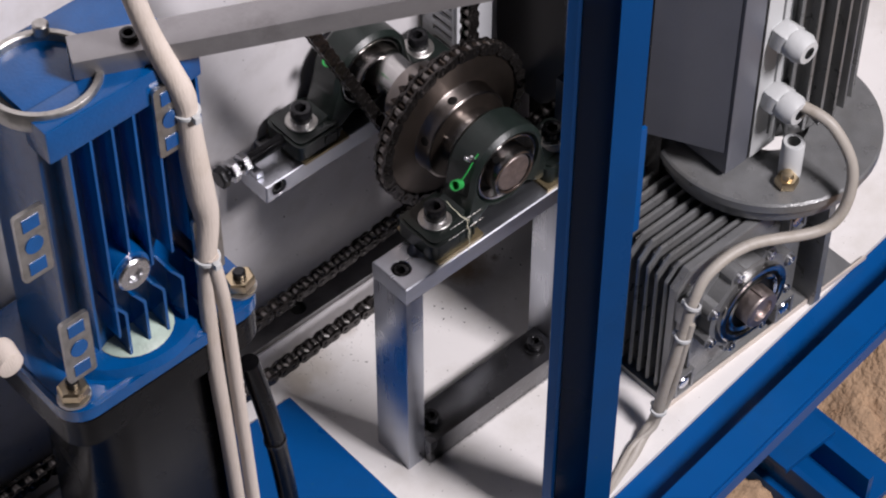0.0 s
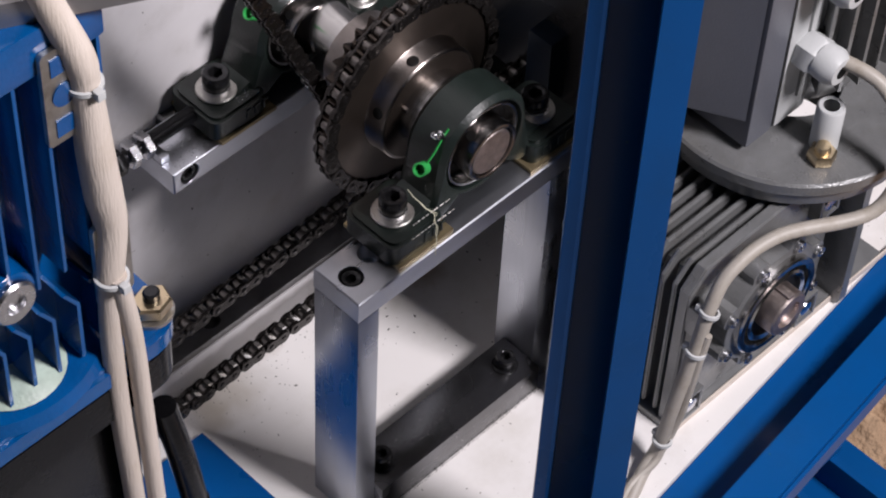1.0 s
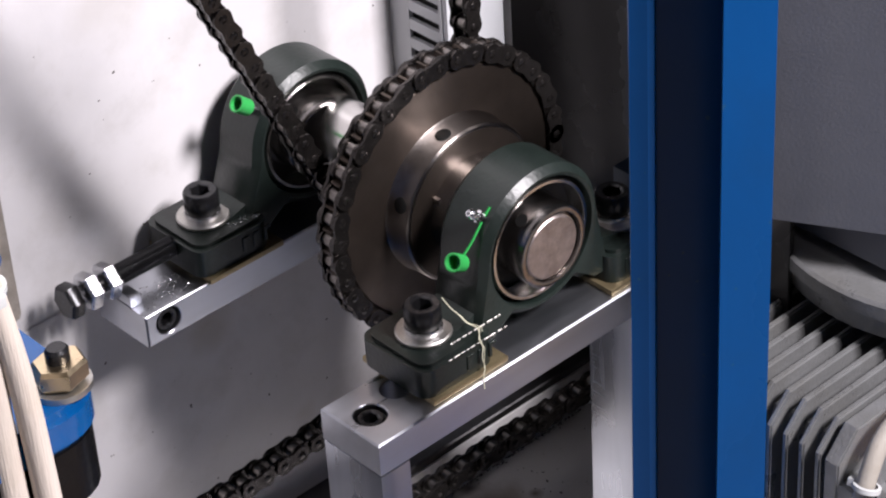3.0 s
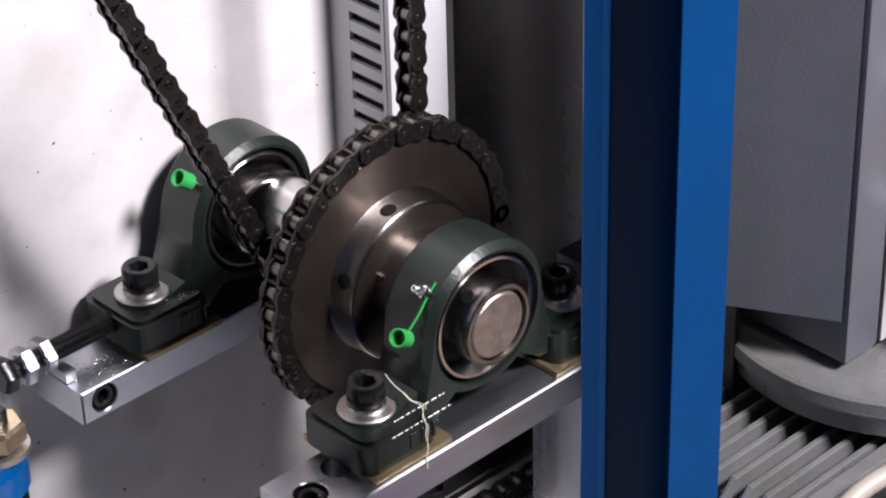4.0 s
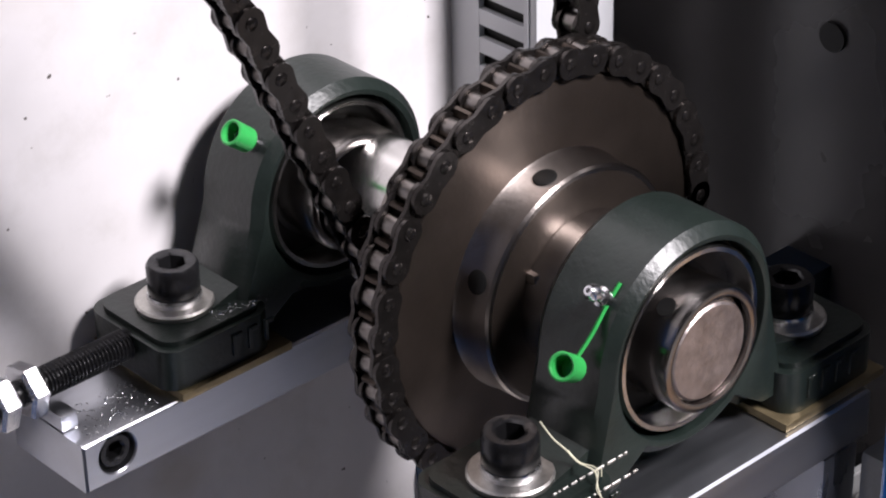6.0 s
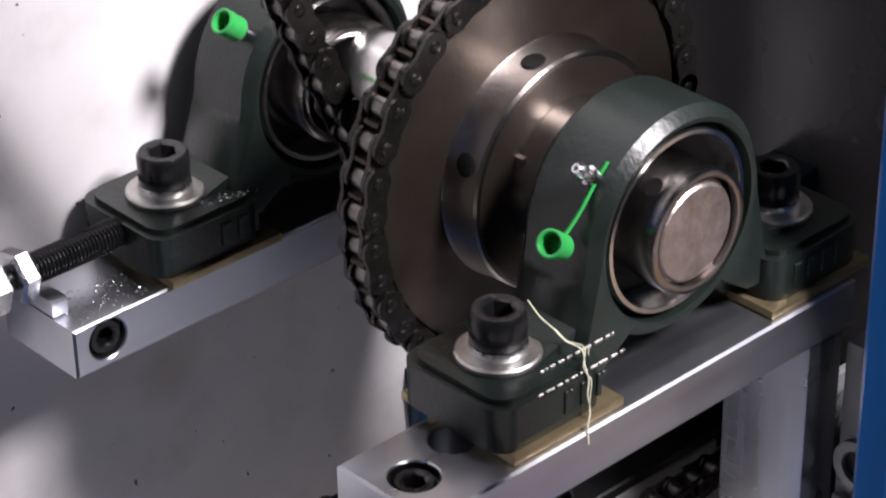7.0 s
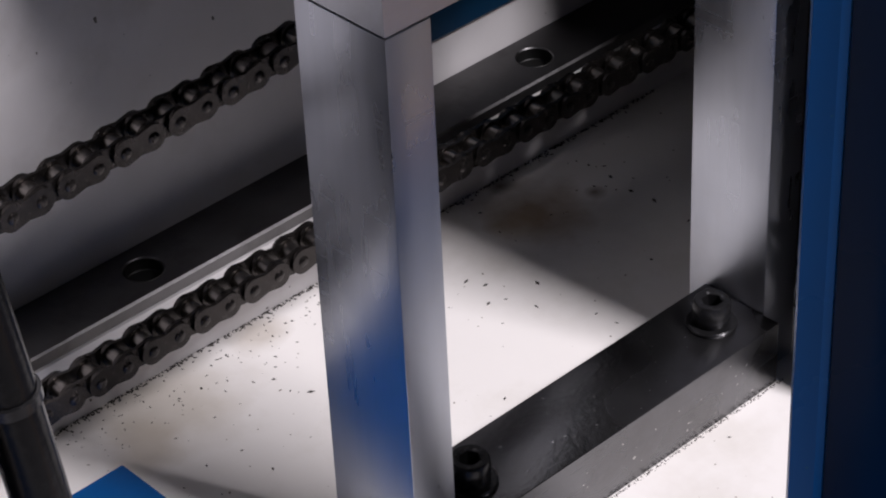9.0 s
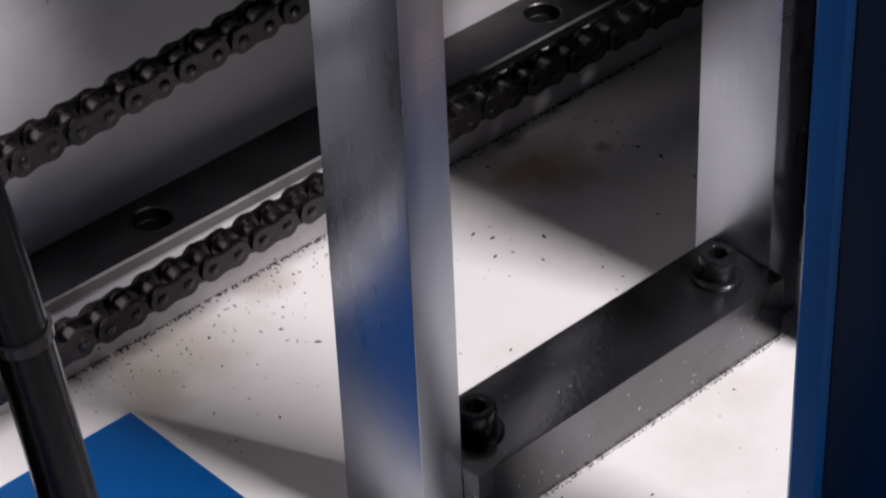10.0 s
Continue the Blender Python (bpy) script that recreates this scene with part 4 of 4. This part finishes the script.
for k in range(12):
    y = GY0 + 0.0125 + 0.0088 * k
    part("fin", prism([(GX0, 0.008), (GX0, GZ1 - 0.012), (GX0 + 0.012, GZ1), (GX1 - 0.02, GZ1), (GX1 - 0.02, 0.008)], y, y + 0.0030, 'y', 0.0008), GREY_CAST, gear)
front = part("front_frame", prism([(GX0 - 0.001, 0.006), (GX0 - 0.001, GZ1 - 0.012), (GX0 + 0.011, GZ1 + 0.001), (GX1 - 0.012, GZ1 + 0.001), (GX1 - 0.012, 0.006)], GY0 + 0.002, GY0 + 0.0095, 'y', 0.0008), GREY_CAST, gear)


def corner_pocket(x, z, w, h):
    """A ribbed pocket round a bright screw boss on the gearbox's front."""
    bm = box((x - w, GY0 - 0.006, z - h), (x - w + 0.0024, GY0 + 0.0022, z + h), 0.0006)
    box((x + w - 0.0024, GY0 - 0.006, z - h), (x + w, GY0 + 0.0022, z + h), 0.0006, bm=bm)
    box((x - w + 0.002, GY0 - 0.006, z - h), (x + w - 0.002, GY0 + 0.0022, z - h + 0.0024), 0.0006, bm=bm)
    box((x - w + 0.002, GY0 - 0.006, z + h - 0.0024), (x + w - 0.002, GY0 + 0.0022, z + h), 0.0006, bm=bm)
    p = part("corner_pocket", bm, GREY_CAST, gear)
    part("boss", lathe([(0, -0.002), (0.0062, -0.002), (0.0060, 0.0040), (0.0048, 0.0058), (0, 0.0064)], (x, GY0, z), 'y', 24), ZINC, p, "bright rounded screw boss")


for x, z in ((GX0 + 0.009, 0.0215), (GX0 + 0.009, 0.1035), (GX1 - 0.021, 0.0215), (GX1 - 0.021, 0.118)):
    corner_pocket(x, z, 0.0092, 0.0105)
part("front_rib", box((GX0 + 0.001, GY0 - 0.004, 0.034), (GX0 + 0.004, GY0 + 0.0021, 0.092), 0.0008), GREY_CAST, gear)
part("front_rib", box((GX0 + 0.012, GY0 - 0.004, 0.034), (GX0 + 0.015, GY0 + 0.0021, 0.092), 0.0008), GREY_CAST, gear)
gc = (0.2490, GY0 - 0.001, 0.0735)
lobes = []
for k in range(96):
    a = 2 * math.pi * k / 96
    q = max(0.0, math.cos(4 * (a - radians(22.5)) * 2))
    lobes.append((gc[0] + (0.0400 + 0.0065 * q ** 0.5) * math.cos(a), gc[2] + (0.0400 + 0.0065 * q ** 0.5) * math.sin(a)))
flange = part("output_flange", prism(lobes, gc[1] - 0.0085, gc[1] + 0.003, 'y', 0.0), GREY_CAST, gear)
for a in range(0, 360, 45):
    b = radians(a + 22.5)
    p = (gc[0] + 0.0412 * math.cos(b), gc[1] - 0.0085, gc[2] + 0.0412 * math.sin(b))
    part("cover_screw", cap_head(p, 0.0036, 0.0034, axis='y'), ZINC, flange)
part("cover_ring", lathe([(0.0335, 0.0), (0.0335, 0.0125), (0.0325, 0.0135), (0.0290, 0.0135), (0.0280, 0.0125), (0.0280, 0.0)], gc, 'y', 56), CHROME, gear, "bright turned cover ring")
part("seal_groove", lathe([(0.0, 0.0088), (0.0279, 0.0088), (0.0279, 0.0096), (0.0, 0.0096)], gc, 'y', 40), RUBBER, gear, "black oil seal")
part("bearing_ring", lathe([(0.0250, 0.0095), (0.0248, 0.0125), (0.0235, 0.0135), (0.0212, 0.0125), (0.0210, 0.0095)], gc, 'y', 48), CHROME, gear, "polished bearing ring")
part("output_shaft", lathe([(0, 0), (0.0150, 0), (0.0150, 0.0210), (0.0138, 0.0222), (0.0092, 0.0222), (0.0088, 0.0195), (0, 0.0195)], gc, 'y', 40), SHAFT_END, gear, "dull brown output shaft")
part("shaft_key", box((gc[0] - 0.0025, gc[1] - 0.0215, gc[2] + 0.0135), (gc[0] + 0.0025, gc[1] - 0.006, gc[2] + 0.0168), 0.0004), SHAFT_END, gear)
part("side_plate", prism(rounded_rect(-0.092, -0.040, 0.0, 0.1150, 0.006), GX1 + 0.010, GX1 + 0.0165, 'x', 0.0), GREY_CAST, gear)
part("side_foot", box((GX1 + 0.0166, -0.086, 0.0), (GX1 + 0.060, -0.030, 0.0045), 0.001), GREY_CAST, gear)
lug = part("rear_flange", box((0.1585, -0.0250, 0.0005), (0.2000, -0.0075, 0.1830), 0.0022), GREY_CAST, gear, "grey cast rear flange with drilled lugs")
# unseen plate added behind the post to shade the back panel
part("unseen_light_stop", box((0.1710, -0.0135, 0.1832), (0.2050, -0.0105, 0.2640), 0.0006), GREY_CAST, lug)
part("flange_rim", box((0.1560, -0.0255, 0.0010), (0.1584, -0.0225, 0.1820), 0.0006), GREY_CAST, lug)
for z, s in ((0.030, 1), (0.1450, -1)):
    part("flange_lug", lathe([(0.0054, 0.0024), (0.0054, 0.0), (0.0084, 0.0), (0.0084, 0.0024)], (0.1560, -0.0165, z), 'x', 28), GREY_CAST, lug)
    part("lug_hole", lathe([(0, 0), (0.0053, 0), (0.0053, 0.0004), (0, 0.0004)], (0.1579, -0.0165, z), 'x', 24), HOLE, lug)
    part("lug_rib", box((0.1562, -0.0222, z + s * 0.0140 - 0.0014), (0.1584, -0.0085, z + s * 0.0140 + 0.0014), 0.0005), GREY_CAST, lug)

DC = (0.325, -0.035)
DISC_TOP = 0.166
motor = thing("upright_motor", (DC[0], DC[1], DISC_TOP), "grey upright electric motor with a round flange on the gearbox", "motor", move=(-0.012, 0.006, -0.018))
part("lower_flange", lathe([(0.03, -0.024), (0.066, -0.024), (0.0775, -0.020), (0.079, -0.012), (0.079, -0.0098), (0.03, -0.0098)], (*DC, DISC_TOP), 'z', 64), GREY_CAST, motor)
part("flange", lathe([(0.03, -0.0092), (0.0805, -0.0092), (0.082, -0.008), (0.082, -0.0015), (0.0805, 0.0), (0.05, 0.0005), (0.03, 0.0005)], (*DC, DISC_TOP), 'z', 64), GREY_CAST, motor)
part("neck", lathe([(0.036, -0.05), (0.04, -0.02), (0.03, -0.02)], (*DC, DISC_TOP), 'z', 32), GREY_CAST, motor)
part("stator", lathe([(0.0, 0.0), (0.045, 0.0), (0.05, 0.012), (0.05, 0.3), (0.0, 0.3)], (DC[0] + 0.02, DC[1] + 0.02, DISC_TOP), 'z', 40), GREY_CAST, motor)
for k in range(18):
    a = radians(150 + 12 * k)
    c = Vector((DC[0] + 0.02, DC[1] + 0.02, 0))
    bm = box((0.049, -0.0012, DISC_TOP + 0.02), (0.061, 0.0012, DISC_TOP + 0.29), 0.0005)
    bmesh.ops.transform(bm, matrix=Matrix.Translation(c) @ Matrix.Rotation(a, 4, 'Z'), verts=bm.verts)
    part("fin", bm, GREY_CAST, motor)
part("flange_bolt", hexagon((0.2895, -0.0865, DISC_TOP), 0.0085, 0.008, 'z'), YELLOW_ZINC, motor, "yellow zinc bolt head")
part("flange_stub", lathe([(0.0048, 0), (0.0082, 0), (0.0082, 0.030), (0.0072, 0.0315), (0.0048, 0.0315)], (0.2995, -0.0800, DISC_TOP), 'z', 24), GREY_PLASTIC, motor, "light grey stub pipe")
part("bolt_point", lathe([(0, 0), (0.0048, 0), (0.0040, 0.004), (0, 0.0045)], (0.2895, -0.0865, DISC_TOP + 0.008), 'z', 16), YELLOW_ZINC, motor)
TBX, TBY = 0.2605, -0.0555
tbox = part("terminal_box", box((TBX, TBY, DISC_TOP + 0.005), (TBX + 0.022, TBY + 0.10, DISC_TOP + 0.26), 0.003), GREY_BOX, motor, "dark grey terminal box lid")
# added plate: stops light to the back panel, slanted to stay dim itself
part("slanted_light_stop", prism([(TBX - 0.0006, TBY + 0.003), (TBX - 0.0006, TBY + 0.010), (0.2365, -0.0005), (0.2325, -0.0025)], 0.1920, DISC_TOP + 0.259, 'z', 0.0), GREY_BOX, tbox)
part("gasket", box((TBX + 0.0222, TBY + 0.001, DISC_TOP + 0.006), (TBX + 0.0238, TBY + 0.099, DISC_TOP + 0.259)), RUBBER, tbox)
part("box_base", box((TBX + 0.024, TBY, DISC_TOP + 0.005), (TBX + 0.05, TBY + 0.10, DISC_TOP + 0.26), 0.002), GREY_PLASTIC, tbox, "light grey terminal box base")
for z in (0.060, 0.118):
    g = part("cable_gland", hexagon((TBX + 0.038, TBY, DISC_TOP + z), 0.0125, 0.013, 'y'), GREY_PLASTIC, tbox, "light grey plastic cable gland")
    part("gland_nut", lathe([(0.0045, 0), (0.0108, 0), (0.0112, 0.008), (0.0085, 0.0135), (0.0045, 0.0138)], (TBX + 0.038, TBY - 0.013, DISC_TOP + z), 'y', 24), GREY_PLASTIC, g)
cable = thing("motor_cable", (0.2, -0.1, 0.1), "cream sheathed motor cable looped and tied to the gearbox", "cable", move=(-0.008, 0.004, -0.0145))
part("sheath", tube([(TBX + 0.038, TBY - 0.02, DISC_TOP + 0.060), (TBX + 0.046, TBY - 0.045, DISC_TOP + 0.052), (TBX + 0.048, TBY - 0.066, DISC_TOP + 0.02), (TBX + 0.028, TBY - 0.068, DISC_TOP - 0.016), (0.238, -0.098, 0.1475), (0.206, -0.0925, 0.1400),
        (0.1905, -0.0935, 0.124), (0.1810, -0.0950, 0.095), (0.1690, -0.0955, 0.055), (0.1640, -0.0950, 0.030), (0.1615, -0.0935, 0.012), (0.1500, -0.0950, 0.0050), (0.1300, -0.1020, -0.0010), (0.105, -0.110, -0.003), (0.085, -0.118, -0.0040)], 0.0042, 12), CABLE, cable)
part("return_strand", tube([(0.1850, -0.0985, 0.105), (0.1790, -0.0990, 0.080), (0.1740, -0.0985, 0.050), (0.1690, -0.0970, 0.028), (0.1625, -0.0965, 0.016), (0.1560, -0.0970, 0.0095), (0.1380, -0.0960, 0.0035), (0.115, -0.104, 0.0005), (0.095, -0.113, 0.0015)], 0.0026, 10), CABLE, cable)
for p, q in (((0.1880, -0.0948, 0.119), (0.35, 0.05, 1)), ((0.1800, -0.0960, 0.092), (0.25, 0.03, 1)), ((0.1632, -0.0955, 0.024), (0.12, -0.03, 1))):
    bm = lathe([(0.0045, -0.0012), (0.0060, -0.0010), (0.0060, 0.0010), (0.0045, 0.0012)], (0, 0, 0), 'z', 20)
    box((0.0050, -0.0018, -0.0018), (0.0084, 0.0018, 0.0018), 0.0004, bm=bm)
    bmesh.ops.transform(bm, matrix=Matrix.Translation(p) @ Vector(q).to_track_quat('Z', 'Y').to_matrix().to_4x4(), verts=bm.verts)
    part("cable_tie", bm, GREY_PLASTIC, cable, "white nylon cable tie")

# blue foot of the machine on the sand
mf = thing("machine_foot", (0.42, -0.06, -0.32), "dark blue painted steel foot with an opening, on the sand", "machine foot")
part("sole", box((0.345, -0.13, -0.32), (0.435, -0.02, -0.292), 0.002), BLUE, mf)
part("rib", box((0.352, -0.125, -0.2918), (0.358, -0.02, -0.262), 0.001), BLUE, mf)
part("rib", box((0.392, -0.125, -0.2918), (0.398, -0.02, -0.262), 0.001), BLUE, mf)
part("top_plate", box((0.345, -0.075, -0.2618), (0.405, -0.02, -0.256), 0.001), BLUE, mf)

# ---- blue worm gearbox on a black motor ----
bx0, bx1, by0, by1, bz0, bz1 = -0.2330, -0.1400, -0.0040, 0.060, 0.276, 0.4600
blue = thing("blue_worm_gearbox", (-0.19, 0.02, 0.262), "blue painted cast worm gearbox with fins on a black motor", "gearbox", move=DRIVE, scale=(1.12, 1, 1.17))
part("body", box((bx0 + 0.004, by0 + 0.006, bz0 - 0.004), (bx1 - 0.004, by1, bz1), 0.005), BLUE_CAST, blue)
part("mounting_flange", prism(rounded_rect(-0.247, -0.119, -0.021, 0.075, 0.016), 0.262, 0.2755, 'z', 0.0026), BLUE_CAST, blue)
part("flange_step", lathe([(0, 0), (0.047, 0), (0.045, 0.006), (0.03, 0.008), (0, 0.008)], (-0.1865, 0.022, 0.2755), 'z', 40), BLUE_CAST, blue)
part("rim", box((bx0 + 0.002, by0 - 0.0105, bz1 - 0.018), (bx1 - 0.002, by0 + 0.010, bz1 + 0.002), 0.002), BLUE_CAST, blue)
for k in range(7):
    x = bx0 + 0.012 + 0.0125 * k
    part("fin", box((x, by0 - 0.010, bz0 + (0.026 if k not in (2, 3, 4, 5) else 0.062)), (x + 0.0017, by0 + 0.008, bz1 - 0.018), 0.0006), BLUE_CAST, blue)
for k in range(5):
    x = bx0 + 0.030 + 0.0120 * k
    part("lower_fin", prism([(x, bz0 + 0.008), (x + 0.0017, bz0 + 0.008), (x + 0.0017, bz0 + 0.040), (x - 0.0043, bz0 + 0.049), (x - 0.0060, bz0 + 0.049), (x, bz0 + 0.0395)], by0 - 0.0095, by0 + 0.008, 'y', 0.0), BLUE_CAST, blue)
part("plug_boss", lathe([(0, -0.016), (0.0125, -0.016), (0.0115, -0.0005), (0, 0.0)], (-0.1960, by0 - 0.010, 0.3435), 'y', 28), BLUE_CAST, blue)
part("oil_plug", lathe([(0, 0), (0.0098, 0), (0.0098, 0.003), (0.0088, 0.0042), (0.0045, 0.0042), (0.0042, 0.002), (0, 0.002)], (-0.1960, by0 - 0.010, 0.3435), 'y', 28), ZINC, blue, "bright steel oil plug")
part("sealant", lathe([(0, 0), (0.022, 0), (0.018, 0.003), (0.009, 0.0045), (0, 0.005)], (-0.190, 0.003, 0.2835), 'z', 28), GASKET, blue, "smeared grey-green sealant")
for x, z in ((-0.1640, 0.430), (-0.1500, 0.332), (-0.248, 0.404), (-0.234, 0.318)):
    tab = part("clamp_tab", prism(rounded_rect(x - 0.0085, x + 0.0085, z - 0.022, z + 0.022, 0.002), by0 - 0.0135, by0 - 0.0108, 'y', 0.0), ZINC_DULL, blue, "pale punched metal tab")
    for dz in (-0.0145, 0.0145):
        part("tab_hole", box((x - 0.0048, by0 - 0.0141, z + dz - 0.0040), (x + 0.0048, by0 - 0.0135, z + dz + 0.0040)), BLUE_CAST, tab)
    part("tab_hole", lathe([(0, 0), (0.0052, 0), (0.0052, 0.0006), (0, 0.0006)], (x, by0 - 0.0135, z), 'y', 24), BLUE_CAST, tab)
for x, y in ((-0.2375, -0.0095), (-0.1285, -0.0095), (-0.1285, 0.064)):
    b = part("flange_nut", hexagon((x, y, 0.2785), 0.0088, 0.0068, 'z'), YELLOW_ZINC, blue, "yellow zinc nut on a stud")
    part("nut_washer", lathe([(0.004, 0), (0.0094, 0), (0.0094, 0.002), (0.004, 0.002)], (x, y, 0.2756), 'z', 24), ZINC_DULL, b)
    part("stud", lathe([(0, 0), (0.0038, 0), (0.0038, 0.0035), (0.003, 0.0045), (0, 0.0045)], (x, y, 0.2853), 'z', 16), BLACK, b)

bmotor = thing("black_motor", (-0.18, 0.02, 0.0), "black painted motor standing under the blue gearbox", "motor", move=(-0.004, 0.015, -0.0152), scale=(1.08, 1, 1.07))
part("motor_flange", prism(rounded_rect(-0.2465, -0.1165, -0.0200, 0.076, 0.016), 0.240, 0.2618, 'z', 0.0), BLACK_PAINT, bmotor)
part("body", prism(rounded_rect(-0.228, -0.130, -0.012, 0.070, 0.022), 0.006, 0.2398, 'z', 0.0), BLACK_PAINT, bmotor)
cd = thing("black_conduit", (-0.103, -0.019, 0.013), "black glossy conduit with a band beside the motor", "conduit", move=(-0.004, 0.012, -0.022))
part("pipe", tube([(-0.124, -0.0120, 0.2395), (-0.1170, -0.0160, 0.19), (-0.1105, -0.0180, 0.13), (-0.105, -0.019, 0.06), (-0.103, -0.019, 0.013)], 0.0068, 16), BLACK_PAINT, cd)
for p in ((-0.1060, -0.0188, 0.075), (-0.1130, -0.0174, 0.155)):
    bm = lathe([(0.0066, -0.0016), (0.0076, -0.0014), (0.0076, 0.0014), (0.0066, 0.0016)], (0, 0, 0), 'z', 24)
    bmesh.ops.transform(bm, matrix=Matrix.Translation(p) @ Vector((-0.08, 0.01, 1)).to_track_quat('Z', 'Y').to_matrix().to_4x4(), verts=bm.verts)
    part("band", bm, BLACK, cd, "black cable tie")
single("base_plate", box((-0.42, -0.085, 0.0002), (-0.0010, 0.1150, 0.0052), 0.0008), BLUE, "blue painted mounting plate lying on the floor plate", "plate", move=(-0.0228, -0.012, FLOOR_TOP))

# the sleeved cables tied to the gearbox
sl = thing("sleeved_cables", (-0.15, -0.02, 0.0), "cream woven-sleeve cables tied together in front of the gearbox", "cable", move=(-0.003, 0.017, -0.024), scale=(1, 1, 1.12))
part("upper_sleeve", tube([(-0.185, 0.000, 0.60), (-0.168, -0.012, 0.50), (-0.1545, -0.0195, 0.4500), (-0.1520, -0.0200, 0.4330), (-0.1510, -0.0205, 0.4000), (-0.1485, -0.020, 0.372), (-0.1465, -0.020, 0.352), (-0.1500, -0.020, 0.325)], 0.0075, 14,
     radii=[0.006, 0.006, 0.0070, 0.0066, 0.0080, 0.0084, 0.0074, 0.0066]), SLEEVE, sl)
part("sleeve", tube([(-0.1500, -0.0205, 0.327), (-0.1525, -0.0205, 0.29), (-0.1520, -0.0205, 0.24), (-0.1490, -0.0210, 0.175), (-0.146, -0.0215, 0.10), (-0.144, -0.022, 0.0105)], 0.0052, 12), SLEEVE, sl)
part("sleeve", tube([(-0.1490, -0.0245, 0.327), (-0.1445, -0.0255, 0.29), (-0.1425, -0.0260, 0.24), (-0.1405, -0.0265, 0.175), (-0.1380, -0.027, 0.10), (-0.136, -0.0275, 0.0105)], 0.0045, 12), SLEEVE, sl)
for z in (0.326, 0.4330):
    c = Vector((-0.1503, -0.0222, z)) if z < 0.35 else Vector((-0.1520, -0.0200, z))
    bm = lathe([(0.0064, -0.0011), (0.0079, -0.0009), (0.0079, 0.0009), (0.0064, 0.0011)], c, 'z', 24)
    box(c + Vector((-0.0020, -0.0108, -0.0020)), c + Vector((0.0020, -0.0070, 0.0020)), 0.0005, bm=bm)
    part("cable_tie", bm, GREY_PLASTIC, sl, "white nylon cable tie")

# lever arm with a ring over the gearbox
arm = thing("lever_arm", (-0.2, 0.045, 0.44), "dull steel lever arm with a clamping ring above the gearbox", "lever")
RC = (-0.2164, 0.0364)
part("ring", lathe([(0.0285, -0.012), (0.0325, -0.012), (0.033, -0.011), (0.033, -0.0012), (0.0322, 0.0), (0.0293, 0.0), (0.0285, -0.001), (0.0285, -0.012)], (*RC, 0.5022), 'z', 48), ZINC_DULL, arm)
# black disc painting the deep shade inside the ring
part("ring_shade_disc", lathe([(0, 0), (0.0284, 0), (0.0284, 0.001), (0, 0.001)], (*RC, 0.4915), 'z', 40), HOLE, arm)
A0, A1 = Vector((-0.1900, 0.0260, 0.5050)), Vector((-0.0073, -0.0647, 0.5050))
along = (A1 - A0).normalized()
side_way = along.cross(Vector((0, 0, 1))).normalized()
turn = Matrix((along, -side_way, along.cross(-side_way))).transposed().to_4x4()
bm = box((-0.012, -0.0105, -0.0065), (0.215, 0.0105, 0.0065), 0.001)
bmesh.ops.transform(bm, matrix=Matrix.Translation(A0) @ turn, verts=bm.verts)
part("bar", bm, ARM_STEEL, arm)
bm = cap_head((0.020, 0.0, 0.0066), 0.0050, 0.0045)
bmesh.ops.transform(bm, matrix=Matrix.Translation(A0) @ turn, verts=bm.verts)
part("bar_screw", bm, BLACK, arm)
part("ring_lug", lathe([(0, 0), (0.0045, 0), (0.0045, 0.006), (0.0035, 0.007), (0, 0.007)], (RC[0] + 0.018, RC[1] + 0.024, 0.5015), 'z', 18), ZINC_DULL, arm)
single("cream_plug", lathe([(0, 0), (0.0095, 0), (0.010, 0.003), (0.008, 0.014), (0, 0.016)], (-0.2640, 0.004, 0.327), 'y', 24), SLEEVE, "cream plastic plug on the gearbox's side", "plug", move=(-0.018, 0.016, 0.012))
